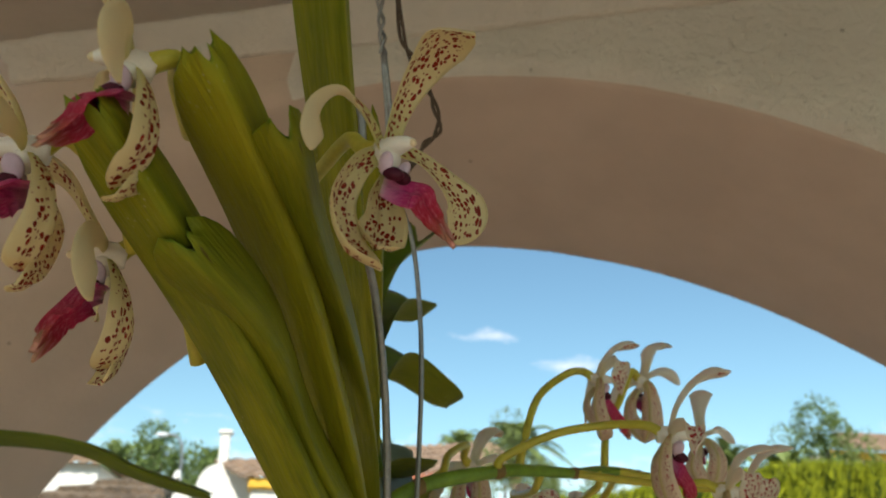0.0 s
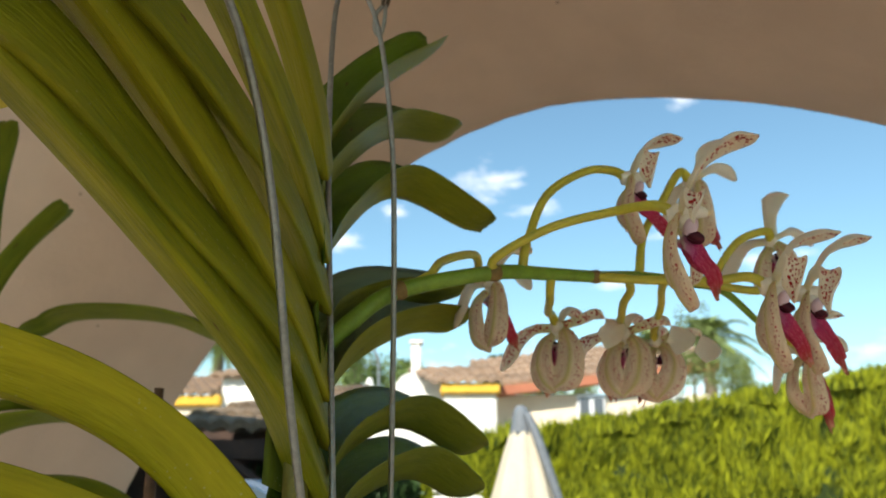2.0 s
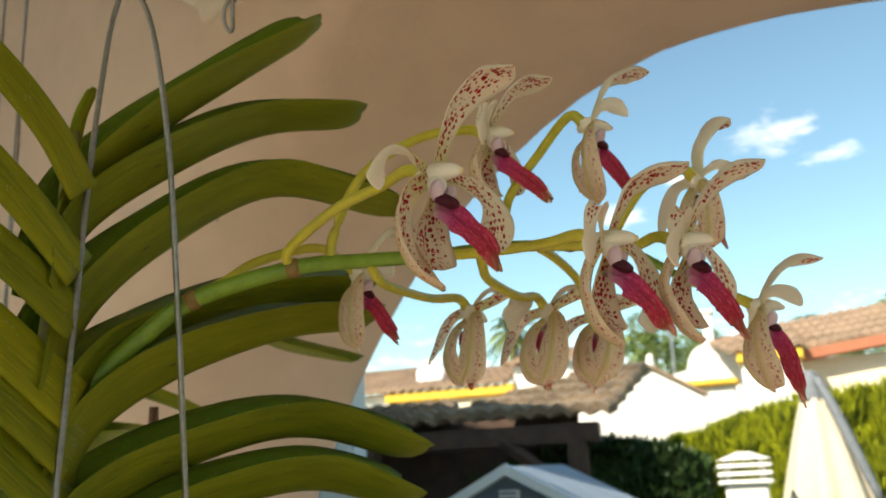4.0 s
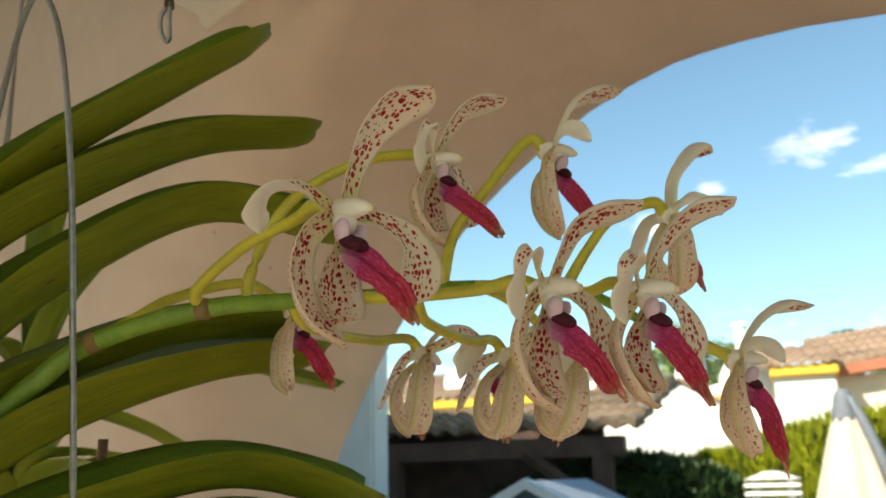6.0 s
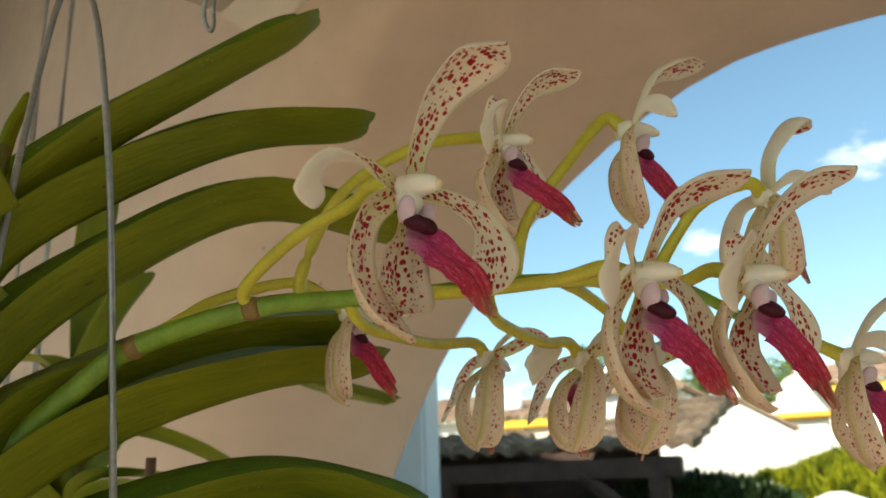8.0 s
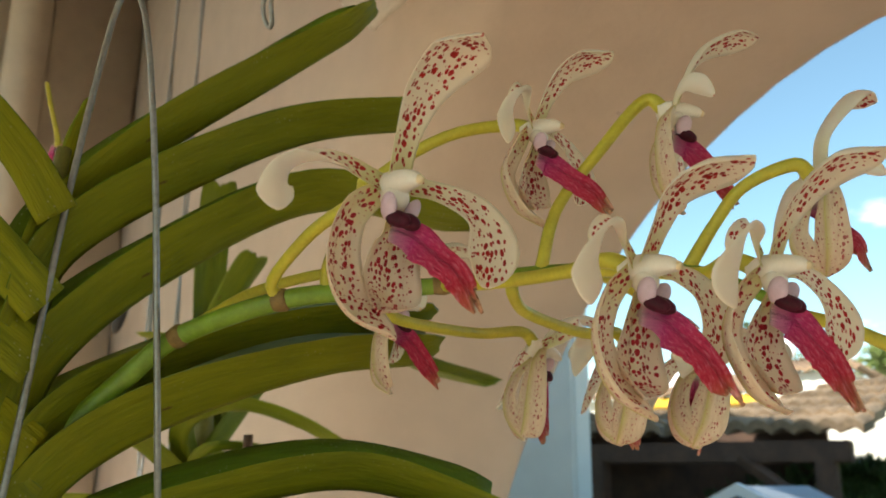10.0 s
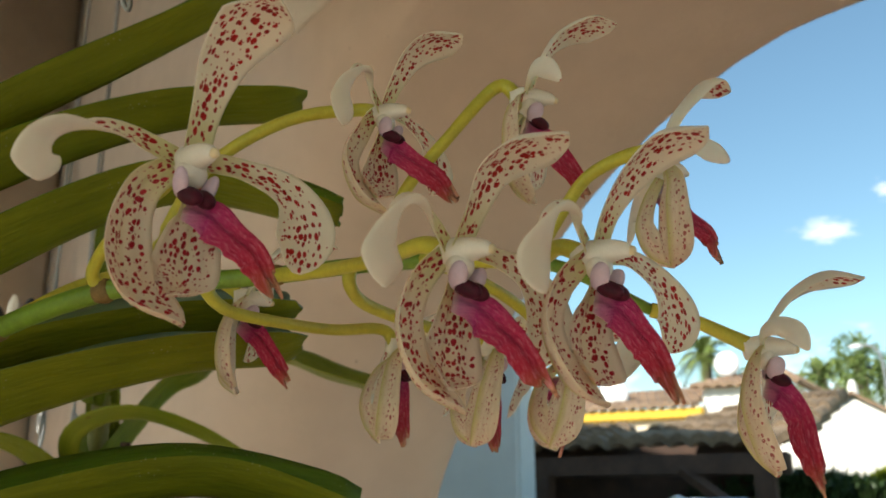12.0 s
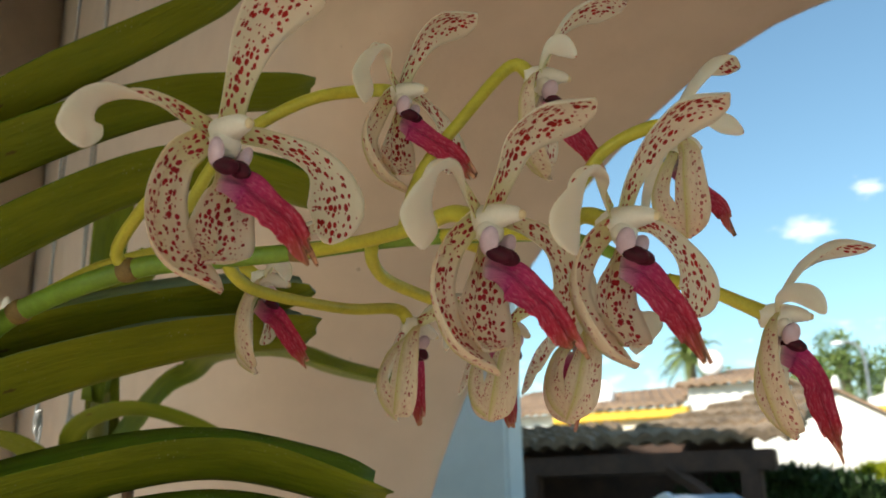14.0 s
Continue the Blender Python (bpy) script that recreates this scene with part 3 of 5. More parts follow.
def strap_leaf(plant, pts, wide, lift, mats, normal=None, notch=0.006, seed=0, label="", n=34, thick=0.0016, curl=0.04, wave=0.03, taper=0.94, tilt=(0.0, 0.0, 0.0), tip=(0.07, 0.38), turn=0.0):
    """One folded strap leaf, sheathing at its base and opening towards the end."""
    p = np.array(pts, float)
    d = p[-1] - p[0]
    if normal is None:
        out = unit(np.array((d[0], d[1], 0.0)))
        ns = []
        for i in range(len(p)):
            t = unit(p[min(i + 1, len(p) - 1)] - p[max(i - 1, 0)])
            up = np.array((0, 0, 1.0)) - out * 0.35 + np.array(tilt) * i / (len(p) - 1)
            up = unit(up - t * np.dot(up, t))
            ns.append(up * math.cos(radians(turn)) + np.cross(t, up) * math.sin(radians(turn)))
    else:
        ns = [unit(np.array(v, float)) for v in normal]
        if len(ns) == 1:
            ns = ns * len(p)
    prof = [1.05, 1.0, 0.92, taper] if len(p) == 4 else [1.05] + [1.0] * (len(p) - 2) + [taper]
    bm = bmesh.new()
    ribbon(bm, p, [wide * q for q in prof], ns, thick, n, 12, lift, curl, 0.0, notch, wave, seed, tip[0], tip[1], 0.45, torn=0.004)
    bmesh.ops.recalc_face_normals(bm, faces=bm.faces)
    return hang(part("leaf", bm, mats, None, label), plant)


def main_orchid():
    plant = thing("hanging_orchid", "large strap-leaved orchid with olive green leaves, hanging from wires", "orchid", (0.0626, 0.4071, 1.5045))
    bm = bmesh.new()
    tube(bm, STEM, [0.0060, 0.0048, 0.004, 0.0027], 12, 30)
    hang(part("stem", bm, M_STEM, None, "stem wrapped in old leaf sheaths"), plant)
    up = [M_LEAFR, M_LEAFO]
    count = itertools.count()

    def leaf(mats, wide, lift, *pts):
        k = next(count)
        if mats in (up, waxy):
            pts = ((0.0649, 0.4142, pts[0][2] - 0.035),) + pts
        strap_leaf(plant, pts, wide, lift, mats, seed=k, notch=0.002 if k % 3 or mats is inner else 0.006, tilt=(0.2, -0.36, 0.0) if mats in (up, waxy) else (0.0, 0.0, 0.0), curl=0.03 if mats in (up, waxy) else 0.05, tip=(0.12, 0.85) if mats is inner else (0.07, 0.5), turn=26.0 + 4.0 * (k - 9) if mats is inner else 0.0)
    inner = [M_LEAF, M_LEAFB]
    waxy, yellow, below = [M_LEAFW, M_LEAFO], [M_LEAFY, M_LEAFY], [M_LEAFB, M_LEAFB]
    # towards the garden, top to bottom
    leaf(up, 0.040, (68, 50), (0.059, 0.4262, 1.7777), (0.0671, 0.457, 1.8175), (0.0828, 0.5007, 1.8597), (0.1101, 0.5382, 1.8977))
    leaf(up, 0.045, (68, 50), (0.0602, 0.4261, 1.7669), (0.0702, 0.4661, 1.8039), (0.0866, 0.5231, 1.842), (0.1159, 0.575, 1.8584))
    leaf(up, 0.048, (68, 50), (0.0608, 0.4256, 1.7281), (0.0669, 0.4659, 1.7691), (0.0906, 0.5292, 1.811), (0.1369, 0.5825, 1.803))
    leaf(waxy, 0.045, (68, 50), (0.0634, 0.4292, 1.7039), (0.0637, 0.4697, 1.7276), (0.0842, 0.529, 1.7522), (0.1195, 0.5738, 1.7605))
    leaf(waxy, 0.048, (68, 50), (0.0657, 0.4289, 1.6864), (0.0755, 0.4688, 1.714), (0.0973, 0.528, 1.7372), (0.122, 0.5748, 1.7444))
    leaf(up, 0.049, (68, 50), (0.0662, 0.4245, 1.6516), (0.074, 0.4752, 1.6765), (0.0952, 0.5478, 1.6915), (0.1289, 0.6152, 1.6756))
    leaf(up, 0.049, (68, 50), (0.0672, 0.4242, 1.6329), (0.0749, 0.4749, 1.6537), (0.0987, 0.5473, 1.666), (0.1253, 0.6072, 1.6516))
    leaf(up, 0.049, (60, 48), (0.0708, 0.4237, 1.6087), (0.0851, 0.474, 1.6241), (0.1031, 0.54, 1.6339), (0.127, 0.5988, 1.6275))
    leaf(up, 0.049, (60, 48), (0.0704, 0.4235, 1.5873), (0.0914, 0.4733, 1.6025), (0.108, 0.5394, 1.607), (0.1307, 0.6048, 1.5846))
    # towards the porch, top to bottom
    leaf(inner, 0.032, (69, 60), (0.069, 0.42, 1.775), (0.067, 0.402, 1.797), (0.062, 0.37, 1.82), (0.0512, 0.3133, 1.85))
    leaf(inner, 0.036, (69, 60), (0.07, 0.419, 1.742), (0.064, 0.385, 1.772), (0.052, 0.335, 1.803), (0.0346, 0.252, 1.838), (0.024, 0.19, 1.872))
    leaf(inner, 0.036, (69, 60), (0.071, 0.418, 1.722), (0.063, 0.38, 1.748), (0.048, 0.325, 1.772), (0.032, 0.265, 1.784), (0.0233, 0.217, 1.789))
    leaf(inner, 0.044, (69, 60), (0.071, 0.418, 1.690), (0.060, 0.378, 1.722), (0.043, 0.325, 1.756), (0.025, 0.268, 1.782), (0.0045, 0.209, 1.801))
    leaf(inner, 0.044, (69, 60), (0.072, 0.418, 1.672), (0.062, 0.378, 1.704), (0.038, 0.33, 1.734), (0.022, 0.28, 1.756), (0.002, 0.237, 1.767))
    leaf(inner, 0.040, (69, 60), (0.073, 0.418, 1.650), (0.062, 0.375, 1.688), (0.038, 0.33, 1.724), (0.013, 0.275, 1.757), (-0.018, 0.212, 1.788))
    leaf(yellow, 0.044, (70, 52), (0.0611, 0.4079, 1.5715), (0.052, 0.4009, 1.6186), (0.0412, 0.3925, 1.647), (0.0163, 0.3743, 1.6744), (-0.0217, 0.3448, 1.6914), (-0.1031, 0.2859, 1.7094))
    leaf(yellow, 0.044, (70, 52), (0.0606, 0.4076, 1.5447), (0.0517, 0.4007, 1.5985), (0.0352, 0.3887, 1.6257), (0.01, 0.369, 1.6397), (-0.0265, 0.342, 1.6553), (-0.1037, 0.2856, 1.6759))
    leaf(below, 0.047, (66, 52), (0.0603, 0.4074, 1.5246), (0.0484, 0.398, 1.5745), (0.0291, 0.3834, 1.6017), (-0.0016, 0.3615, 1.6172), (-0.0441, 0.3268, 1.625), (-0.125, 0.2862, 1.6026))
    # a very young leaf in the crown
    strap_leaf(plant, [(0.058, 0.4278, 1.7924), (0.0584, 0.4293, 1.8058), (0.0587, 0.432, 1.8178), (0.0604, 0.4347, 1.8272)], 0.010, (60, 50), inner, seed=40, notch=0.002, n=16)
    return plant


def turned(sheet, o, pw, face, back_, pod, arch, spoon):
    """The petal on the flower's left, arching out on a narrow claw and twisted by half a turn."""
    line = [(.25, -.1, .12), (.85 * o, .0, .50), (1.45 * o, .12, .66), (1.95 * o, .22, .42), (2.2 * o, .26, -.1), (2.24 * o, .22, -.65), (2.16 * o, .15, -1.12)]
    line = [(x, y, z - (1 - arch) * (z * 0.4 + (x / o - .25) * .22)) for x, y, z in line]
    w = [.42, .46, .52, .60 + .1 * spoon, .3 + .80 * spoon, .25 + 1.02 * spoon, .2 + .6 * spoon]
    sheet("petal", line, [q * pw for q in w], [(0, 1, .2), (-.1, .9, .4), (.05, .62, .8), (.5, -.35, .7), (.4, -.9, .3), (.05, -1, .05), (-.1, -1, 0)],
          [back_, face] if pod else [face, back_], 0.22, "petal twisted to show its white back", tip=0.24, endcut=0.985)


def flower(at, az, el, size=1.0, roll=0.0, seed=0, ped=None, label="cream orchid flower with red-brown spots and a crimson lip", open_=1.0, rise=1.0, pod=False, late=False, side=False, swing=25, lip=(2.0, -2.6), twist=0.7, arch=1.0, spoon=1.0):
    """One flower: x to its own left as one faces it, y out of its face, z up; centimetres turned to metres."""
    rng = random.Random(seed)
    fl = thing("orchid_flower", label, "flower", at, "flowers of the orchid")
    F = Vector((math.cos(radians(az)) * math.cos(radians(el)), math.sin(radians(az)) * math.cos(radians(el)), math.sin(radians(el))))
    # face, up and side
    U = Vector((0, 0, 1)) - F * F.z
    U.normalize()
    X = F.cross(U)
    R = Matrix((X, F, U)).transposed().to_4x4() @ Matrix.Rotation(radians(roll), 4, "Y")
    fl.matrix_world = Matrix.Translation(at) @ R
    bpy.context.view_layer.update()
    q = 0.01 * size

    def P(*pts):
        return [(x * q + rng.uniform(-.0008, .0008), y * q + rng.uniform(-.0008, .0008), z * q + rng.uniform(-.0008, .0008)) for x, y, z in pts]

    def sheet(name, pts, widths, normals, mats, curl=0.25, lab="", **kw):
        bm = bmesh.new()
        ribbon(bm, P(*pts), [w * q for w in widths], normals, 0.0007, 32, 12, (4, 8), curl, seed=rng.randrange(999), **kw)
        bmesh.ops.recalc_face_normals(bm, faces=bm.faces)
        part(name, bm, mats, fl, lab)

    o, oo = open_, open_ if pod else min(open_, 1.0)
    lip = (lip[0] * 0.93, lip[1] * 0.92)
    dw, pw, lw = (0.62, 1.05, 1.15) if pod else (1.0, 1.0, 1.0)
    face = M_LATE if late else M_SPOT
    fine = M_LATE if late else M_SPOTF
    back_ = M_CREAM if late else M_WHITE
    sheet("dorsal_sepal", [(0, -.05, .15), (0, .2, 1.15 * rise), (0, .65, 2.1 * rise), (0, 1.45, 2.75 * rise), (0, 2.35, 2.7 * rise)], [.55 * dw, .68 * dw, 1.1 * dw, 1.5 * dw, 1.15 * dw],
          [(0, 1, -.2), (0, 1, -.4), (0, .8, -.6), (0, .4, -.9), (0, -.1, -1)], [face, back_], 0.30, tip=0.26, endcut=0.985)
    if side:
        # in the side flowers it stays flat and shows its broad white back
        sheet("petal", [(.25, -.1, .1), (.7, -.1, .32), (1.15, .1, .38), (1.58, .4, .15), (1.85, .75, -.25)], [.3, .33, .48, .6, .46],
              [(-.1, 1, .1), (-.3, .95, .1), (-.42, .9, .15), (-.5, .85, .2), (-.55, .8, .2)], [face, back_], 0.25, "petal showing its white back", tip=0.3, endcut=0.97)
    else:
        # this petal turns so that its white back looks forwards
        turned(sheet, o, pw, face, back_, pod, arch, spoon)
    sheet("petal", [(-.25, .05, .1), (-1.1 * oo, .15, .12), (-1.95 * oo, .38, -.22), (-2.45 * oo, .55, -.95), (-2.35 * oo, .55, -1.75)], [.42 * pw, .50 * pw, .85 * pw, 1.22 * pw, 1.05 * pw],
          [(0, 1, .2), (.1, 1, .3), (.3, 1, .3), (.5, 1, .1), (.4, 1, 0)], [back_, face] if pod else [face, back_], 0.2, tip=0.26, endcut=0.96)
    sheet("lateral_sepal", [(.28, -.15, -.1), (.72, -.4, -.7), (.92, -.5, -1.6), (.70, -.15, -2.6), (-.05, .35, -3.05)], [.48, .78 * lw, 1.05 * lw, 1.2 * lw, 1.05],
          [(-.1, 1, 0), (-.2, .97, .05), (-.22, .97, .1), (-.22, .85, .45), (-.15, .55, .85)], [fine, M_LATE if late else M_BACK], 0.2 if pod else 0.36, ridge=-0.10, tip=0.32 if pod or side else 0.24, endcut=0.97)
    sheet("lateral_sepal", ([(-.15, -.1, -.3), (-.5, -.35, -1.0), (-.6, -.35, -1.9), (-.4, .0, -2.7), (.05, .5, -3.1)] if pod or side else [(-.15, -.1, -.3), (-.42, -.35, -.95), (-.45, -.4, -1.7), (-.15, -.15, -2.35), (.35, .35, -2.65)]), [.5, .9 * lw, 1.22 * lw, 1.3 * lw, 1.08],
          [(.15, 1, 0), (.3, .95, 0), (.35, .9, .1), (.3, .8, .5), (.1, .6, .8)], [fine, M_LATE if late else M_BACK], 0.2 if pod else 0.38, ridge=-0.10, tip=0.32 if pod or side else 0.24, endcut=0.97)
    bm = bmesh.new()
    cs, sn = math.cos(radians(swing)), math.sin(radians(swing))
    ribbon(bm, P(*[(-y * sn, y * cs, z) for y, z in ((.05, -.85), (.62, -.9), (.35 * 2.0 / lip[0] + .4 * lip[0], .35 * lip[1] - .5), (.82 * lip[0], .68 * lip[1] - .2), lip)]), [.70 * q, 1.16 * q, 1.04 * q, .90 * q, .70 * q],
           [(-y * sn + twist, y * cs, z) for y, z in ((.4, 1), (.6, .9), (.8, .7), (.9, .5), (.95, .35))], 0.0014, 44, 28, (-38, -50), -0.16, 0.17, 0.004, 0.09, seed, 0.10, 0.6, rag=0.20, torn=0.009)
    bmesh.ops.recalc_face_normals(bm, faces=bm.faces)
    part("lip", bm, M_LIP, fl, "crimson ridged lip")
    for sx in (1, -1):
        bm = bmesh.new()
        blob(bm, (sx * .30 * q, .28 * q, -.50 * q), .11 * q, .22 * q, .30 * q, Euler((radians(-18), radians(sx * 14), 0)).to_matrix())
        part("side_lobe", bm, M_LOBE, fl, "pale lavender side lobe")
    bm = bmesh.new()
    for sx in (1, -1):
        blob(bm, (sx * .15 * q, .42 * q, -.74 * q), .20 * q, .32 * q, .17 * q, Euler((radians(-20), radians(sx * 20), 0)).to_matrix())
    part("throat", bm, M_THROAT, fl, "dark purple throat")
    bm = bmesh.new()
    tube(bm, [(0, -.45 * q, -.10 * q), (0, -.1 * q, .0), (0, .3 * q, .08 * q), (0, .62 * q, .08 * q), (0, .80 * q, .03 * q)], [.26 * q, .33 * q, .25 * q, .18 * q, .10 * q], 16, 18)
    blob(bm, (0, .08 * q, -.24 * q), .32 * q, .28 * q, .30 * q)
    part("column", bm, M_COL, fl)
    bm = bmesh.new()
    blob(bm, (0, .80 * q, .06 * q), .10 * q, .10 * q, .10 * q)
    part("anther_cap", bm, M_CAP, fl)
    if ped:
        end = Vector(at) - F * 0.2 * q
        near = Vector(at) - F * 0.9 * q + U * 0.25 * q
        ped = [p for p in ped if (near - Vector(p)).length > 0.011]
        bm = bmesh.new()
        tube(bm, [*ped, tuple(near), tuple(end)], [0.0024] + [0.0021] * (len(ped) - 1) + [0.0023, 0.0027], 10, 26)
        hang(part("pedicel", bm, M_PED, None, "thick yellow-green flower stalk"), fl)
    return fl


def spray():
    """The arching flower stalk with its joints."""
    st = thing("flower_stalk", "arching green flower stalk with brown joints, growing from the leaf axil", "flower stalk", (0.085, 0.432, 1.70))
    line = [(0.062, 0.436, 1.700), (0.078, 0.4494, 1.7204), (0.0977, 0.4565, 1.7352), (0.1391, 0.466, 1.7451), (0.1641, 0.481, 1.7480), (0.1878, 0.4916, 1.7490), (0.213, 0.5130, 1.7540), (0.240, 0.5290, 1.7545), (0.262, 0.5400, 1.7520), (0.285, 0.5575, 1.7385)]
    bm = bmesh.new()
    tube(bm, line, [0.0040, 0.0039, 0.0037, 0.0034, 0.0031, 0.0028, 0.0026, 0.0024, 0.0021, 0.0018], 10, 70)
    hang(part("rachis", bm, M_RACHIS, None), st)
    for p, d, r in (((0.0977, 0.4565, 1.7352), (0.03, 0.008, 0.012), 0.0046), ((0.1391, 0.466, 1.7451), (0.03, 0.012, 0.005), 0.0043), ((0.1878, 0.4916, 1.749), (0.024, 0.016, 0.002), 0.0036), ((0.240, 0.529, 1.7545), (0.025, 0.014, 0), 0.0031)):
        d = unit(np.array(d))
        p = np.array(p)
        bm = bmesh.new()
        tube(bm, [p - d * 0.0028, p - d * 0.0012, p + d * 0.0008, p + d * 0.0026], [r * 0.80, r * 0.88, r * 0.94, r * 0.80], 10, 8)
        hang(part("joint", bm, M_NODE, None, "brown papery joint"), st)


def wires():
    def wire(name, label, pts, r, mat_, twist=0.0):
        ob = thing(name, label, "wire", pts[0], "hanging wires")
        if twist:
            c = spline(pts, 60)
            for ph in (0, math.pi):
                q = [tuple(p + np.array((math.cos(i * 0.55 + ph), math.sin(i * 0.55 + ph), 0)) * twist) for i, p in enumerate(c)]
                bm = bmesh.new()
                tube(bm, q, [r] * len(q), 6, 120)
                hang(part("strand", bm, mat_, None), ob)
        else:
            bm = bmesh.new()
            tube(bm, pts, [r] * len(pts), 8, 40)
            hang(part("strand", bm, mat_, None), ob)
        return ob
    loop_end = [(0.0488, 0.3145, 1.8061), (0.0462, 0.3075, 1.8269), (0.0448, 0.3034, 1.839), (0.0455, 0.3014, 1.8446), (0.0478, 0.302, 1.8425), (0.0491, 0.3054, 1.8321), (0.0495, 0.3078, 1.8232)]
    wire("support_wire", "straight grey galvanised wire holding the orchid", [(0.080, 0.382, 1.55), (0.0773, 0.3706, 1.6244), (0.0714, 0.3581, 1.6787), (0.0656, 0.3395, 1.7471), (0.0570, 0.3240, 1.790)] + loop_end, 0.0014, M_WIRE)
    wire("support_wire", "straight grey galvanised wire holding the orchid", [(0.084, 0.398, 1.55), (0.0801, 0.4042, 1.6235), (0.0745, 0.4157, 1.7106), (0.0697, 0.426, 1.7924), (0.0693, 0.434, 1.8545), (0.0745, 0.4367, 1.8819), (0.0726, 0.4289, 1.9028), (0.066, 0.4154, 1.945)], 0.0012, M_WIRE)
    wire("support_wire", "straight grey galvanised wire holding the orchid", [(0.093, 0.468, 1.55), (0.0944, 0.4624, 1.6218), (0.0951, 0.4572, 1.6658), (0.0959, 0.448, 1.7421), (0.0946, 0.4417, 1.8012), (0.0877, 0.4375, 1.8532), (0.0748, 0.4350, 1.8819), (0.0746, 0.4275, 1.9028), (0.067, 0.4154, 1.945)], 0.0012, M_WIRE)
    wire("ceiling_wire", "twisted grey wire running up to the ceiling", [(0.0665, 0.4154, 1.943), (0.062, 0.407, 1.98), (0.055, 0.395, 2.08), (0.050, 0.385, CEIL)], 0.0010, M_WIRE, 0.0014)
    wire("loop_wire", "rusty twisted wire ending in a small loop", [(0.062, 0.452, CEIL), (0.078, 0.462, 2.02), (0.0899, 0.469, 1.976), (0.1027, 0.4757, 1.9575), (0.1082, 0.4818, 1.9408), (0.1002, 0.4857, 1.9306), (0.0899, 0.493, 1.9115), (0.0848, 0.5005, 1.898)], 0.0011, M_RUST, 0.0013)
    ob = thing("wire_loop", "small bent loop at the end of a rusty wire", "wire", (0.082, 0.503, 1.883))
    bm = bmesh.new()
    tube(bm, [(0.0855, 0.5000, 1.899), (0.0850, 0.5008, 1.8907), (0.0836, 0.5030, 1.8850), (0.0815, 0.5036, 1.8833), (0.0795, 0.5022, 1.8875), (0.0808, 0.4997, 1.8938), (0.0845, 0.4995, 1.899)], [0.0011] * 7, 8, 40)
    hang(part("strand", bm, M_WIRE, None), ob)


main_orchid()
spray()
NB, ND, NE = (0.1391, 0.466, 1.7451), (0.1878, 0.4916, 1.749), (0.240, 0.529, 1.7545)
# the spray, front to back
BOLD = "open cream orchid flower with bold red-brown spots and crimson lip"
NOD = "nodding pale orchid flower seen from behind"
OLD = "yellowish spotted orchid flower with a crimson lip"
flower((0.2150, 0.4325, 1.7614), -10, -6, 1.3, 0, 1, [NB, (0.1400, 0.4606, 1.7509), (0.1636, 0.4544, 1.7624), (0.1877, 0.4487, 1.7672)], BOLD, open_=1.25, rise=1.0, swing=42, lip=(2.05, -2.35), arch=-0.1, spoon=0.6)
flower((0.2652, 0.4756, 1.7406), -4, -6, 1.26, 0, 2, [ND, (0.2119, 0.4857, 1.7458), (0.240, 0.4790, 1.7440)], BOLD, rise=0.8, swing=34, lip=(2.0, -2.5))
flower((0.2907, 0.5024, 1.7425), -6, -6, 1.26, 0, 3, [(0.224, 0.520, 1.7548), (0.245, 0.516, 1.751), (0.268, 0.511, 1.746)], BOLD, rise=0.88, swing=22, lip=(1.85, -2.75))
flower((0.2123, 0.5141, 1.8059), 6, -6, 1.15, 0, 4, [(0.152, 0.474, 1.747), (0.1545, 0.4735, 1.7600), (0.1650, 0.4810, 1.7860), (0.1860, 0.4950, 1.8030)], rise=0.85, swing=16, lip=(2.5, -2.5))
flower((0.2517, 0.542, 1.8127), 32, -8, 1.2, 0, 5, [(0.213, 0.5130, 1.754), (0.2174, 0.5176, 1.7767), (0.2298, 0.5254, 1.7968), (0.242, 0.5341, 1.8096)], rise=1.0, side=True, swing=5, lip=(2.2, -2.6))
flower((0.2943, 0.5524, 1.782), 58, -8, 1.05, 0, 6, [(0.2540, 0.5370, 1.753), (0.2646, 0.5402, 1.7701), (0.2746, 0.5408, 1.7806), (0.2847, 0.5434, 1.7846)], rise=1.25, side=True, swing=10, lip=(2.7, -1.9))
flower((0.3138, 0.5734, 1.726), 24, -8, 1.2, 0, 7, [(0.285, 0.5575, 1.7385), (0.2950, 0.5630, 1.7355), (0.3030, 0.5680, 1.7320)], rise=0.8, side=True, swing=-10, lip=(1.7, -3.3))
flower((0.1400, 0.5272, 1.754), 48, -14, 1.12, 0, 8, [(0.0995, 0.4572, 1.7362), (0.1102, 0.4620, 1.7430), (0.1163, 0.477, 1.7535), (0.1308, 0.5007, 1.7625)], "half-turned pale orchid flower seen from behind", side=True, swing=-8, lip=(2.3, -2.4))
flower((0.1785, 0.5725, 1.738), 62, -22, 1.18, 0, 9, [(0.166, 0.482, 1.7475), (0.1660, 0.4890, 1.7420), (0.1671, 0.5017, 1.7399), (0.1698, 0.5394, 1.7411), (0.1740, 0.5600, 1.741)], NOD, open_=1.15, rise=0.72, pod=True)
flower((0.2165, 0.578, 1.735), 64, -22, 1.18, 0, 10, [(0.2060, 0.506, 1.752), (0.2069, 0.5060, 1.7452), (0.2055, 0.5185, 1.7415), (0.2095, 0.5491, 1.7390)], NOD, open_=1.15, rise=0.72, pod=True)
flower((0.2380, 0.597, 1.733), 72, -24, 1.12, 0, 11, [(0.2280, 0.522, 1.754), (0.2300, 0.540, 1.753), (0.2340, 0.562, 1.748), (0.2370, 0.580, 1.741)], NOD, open_=1.15, rise=0.72, pod=True)
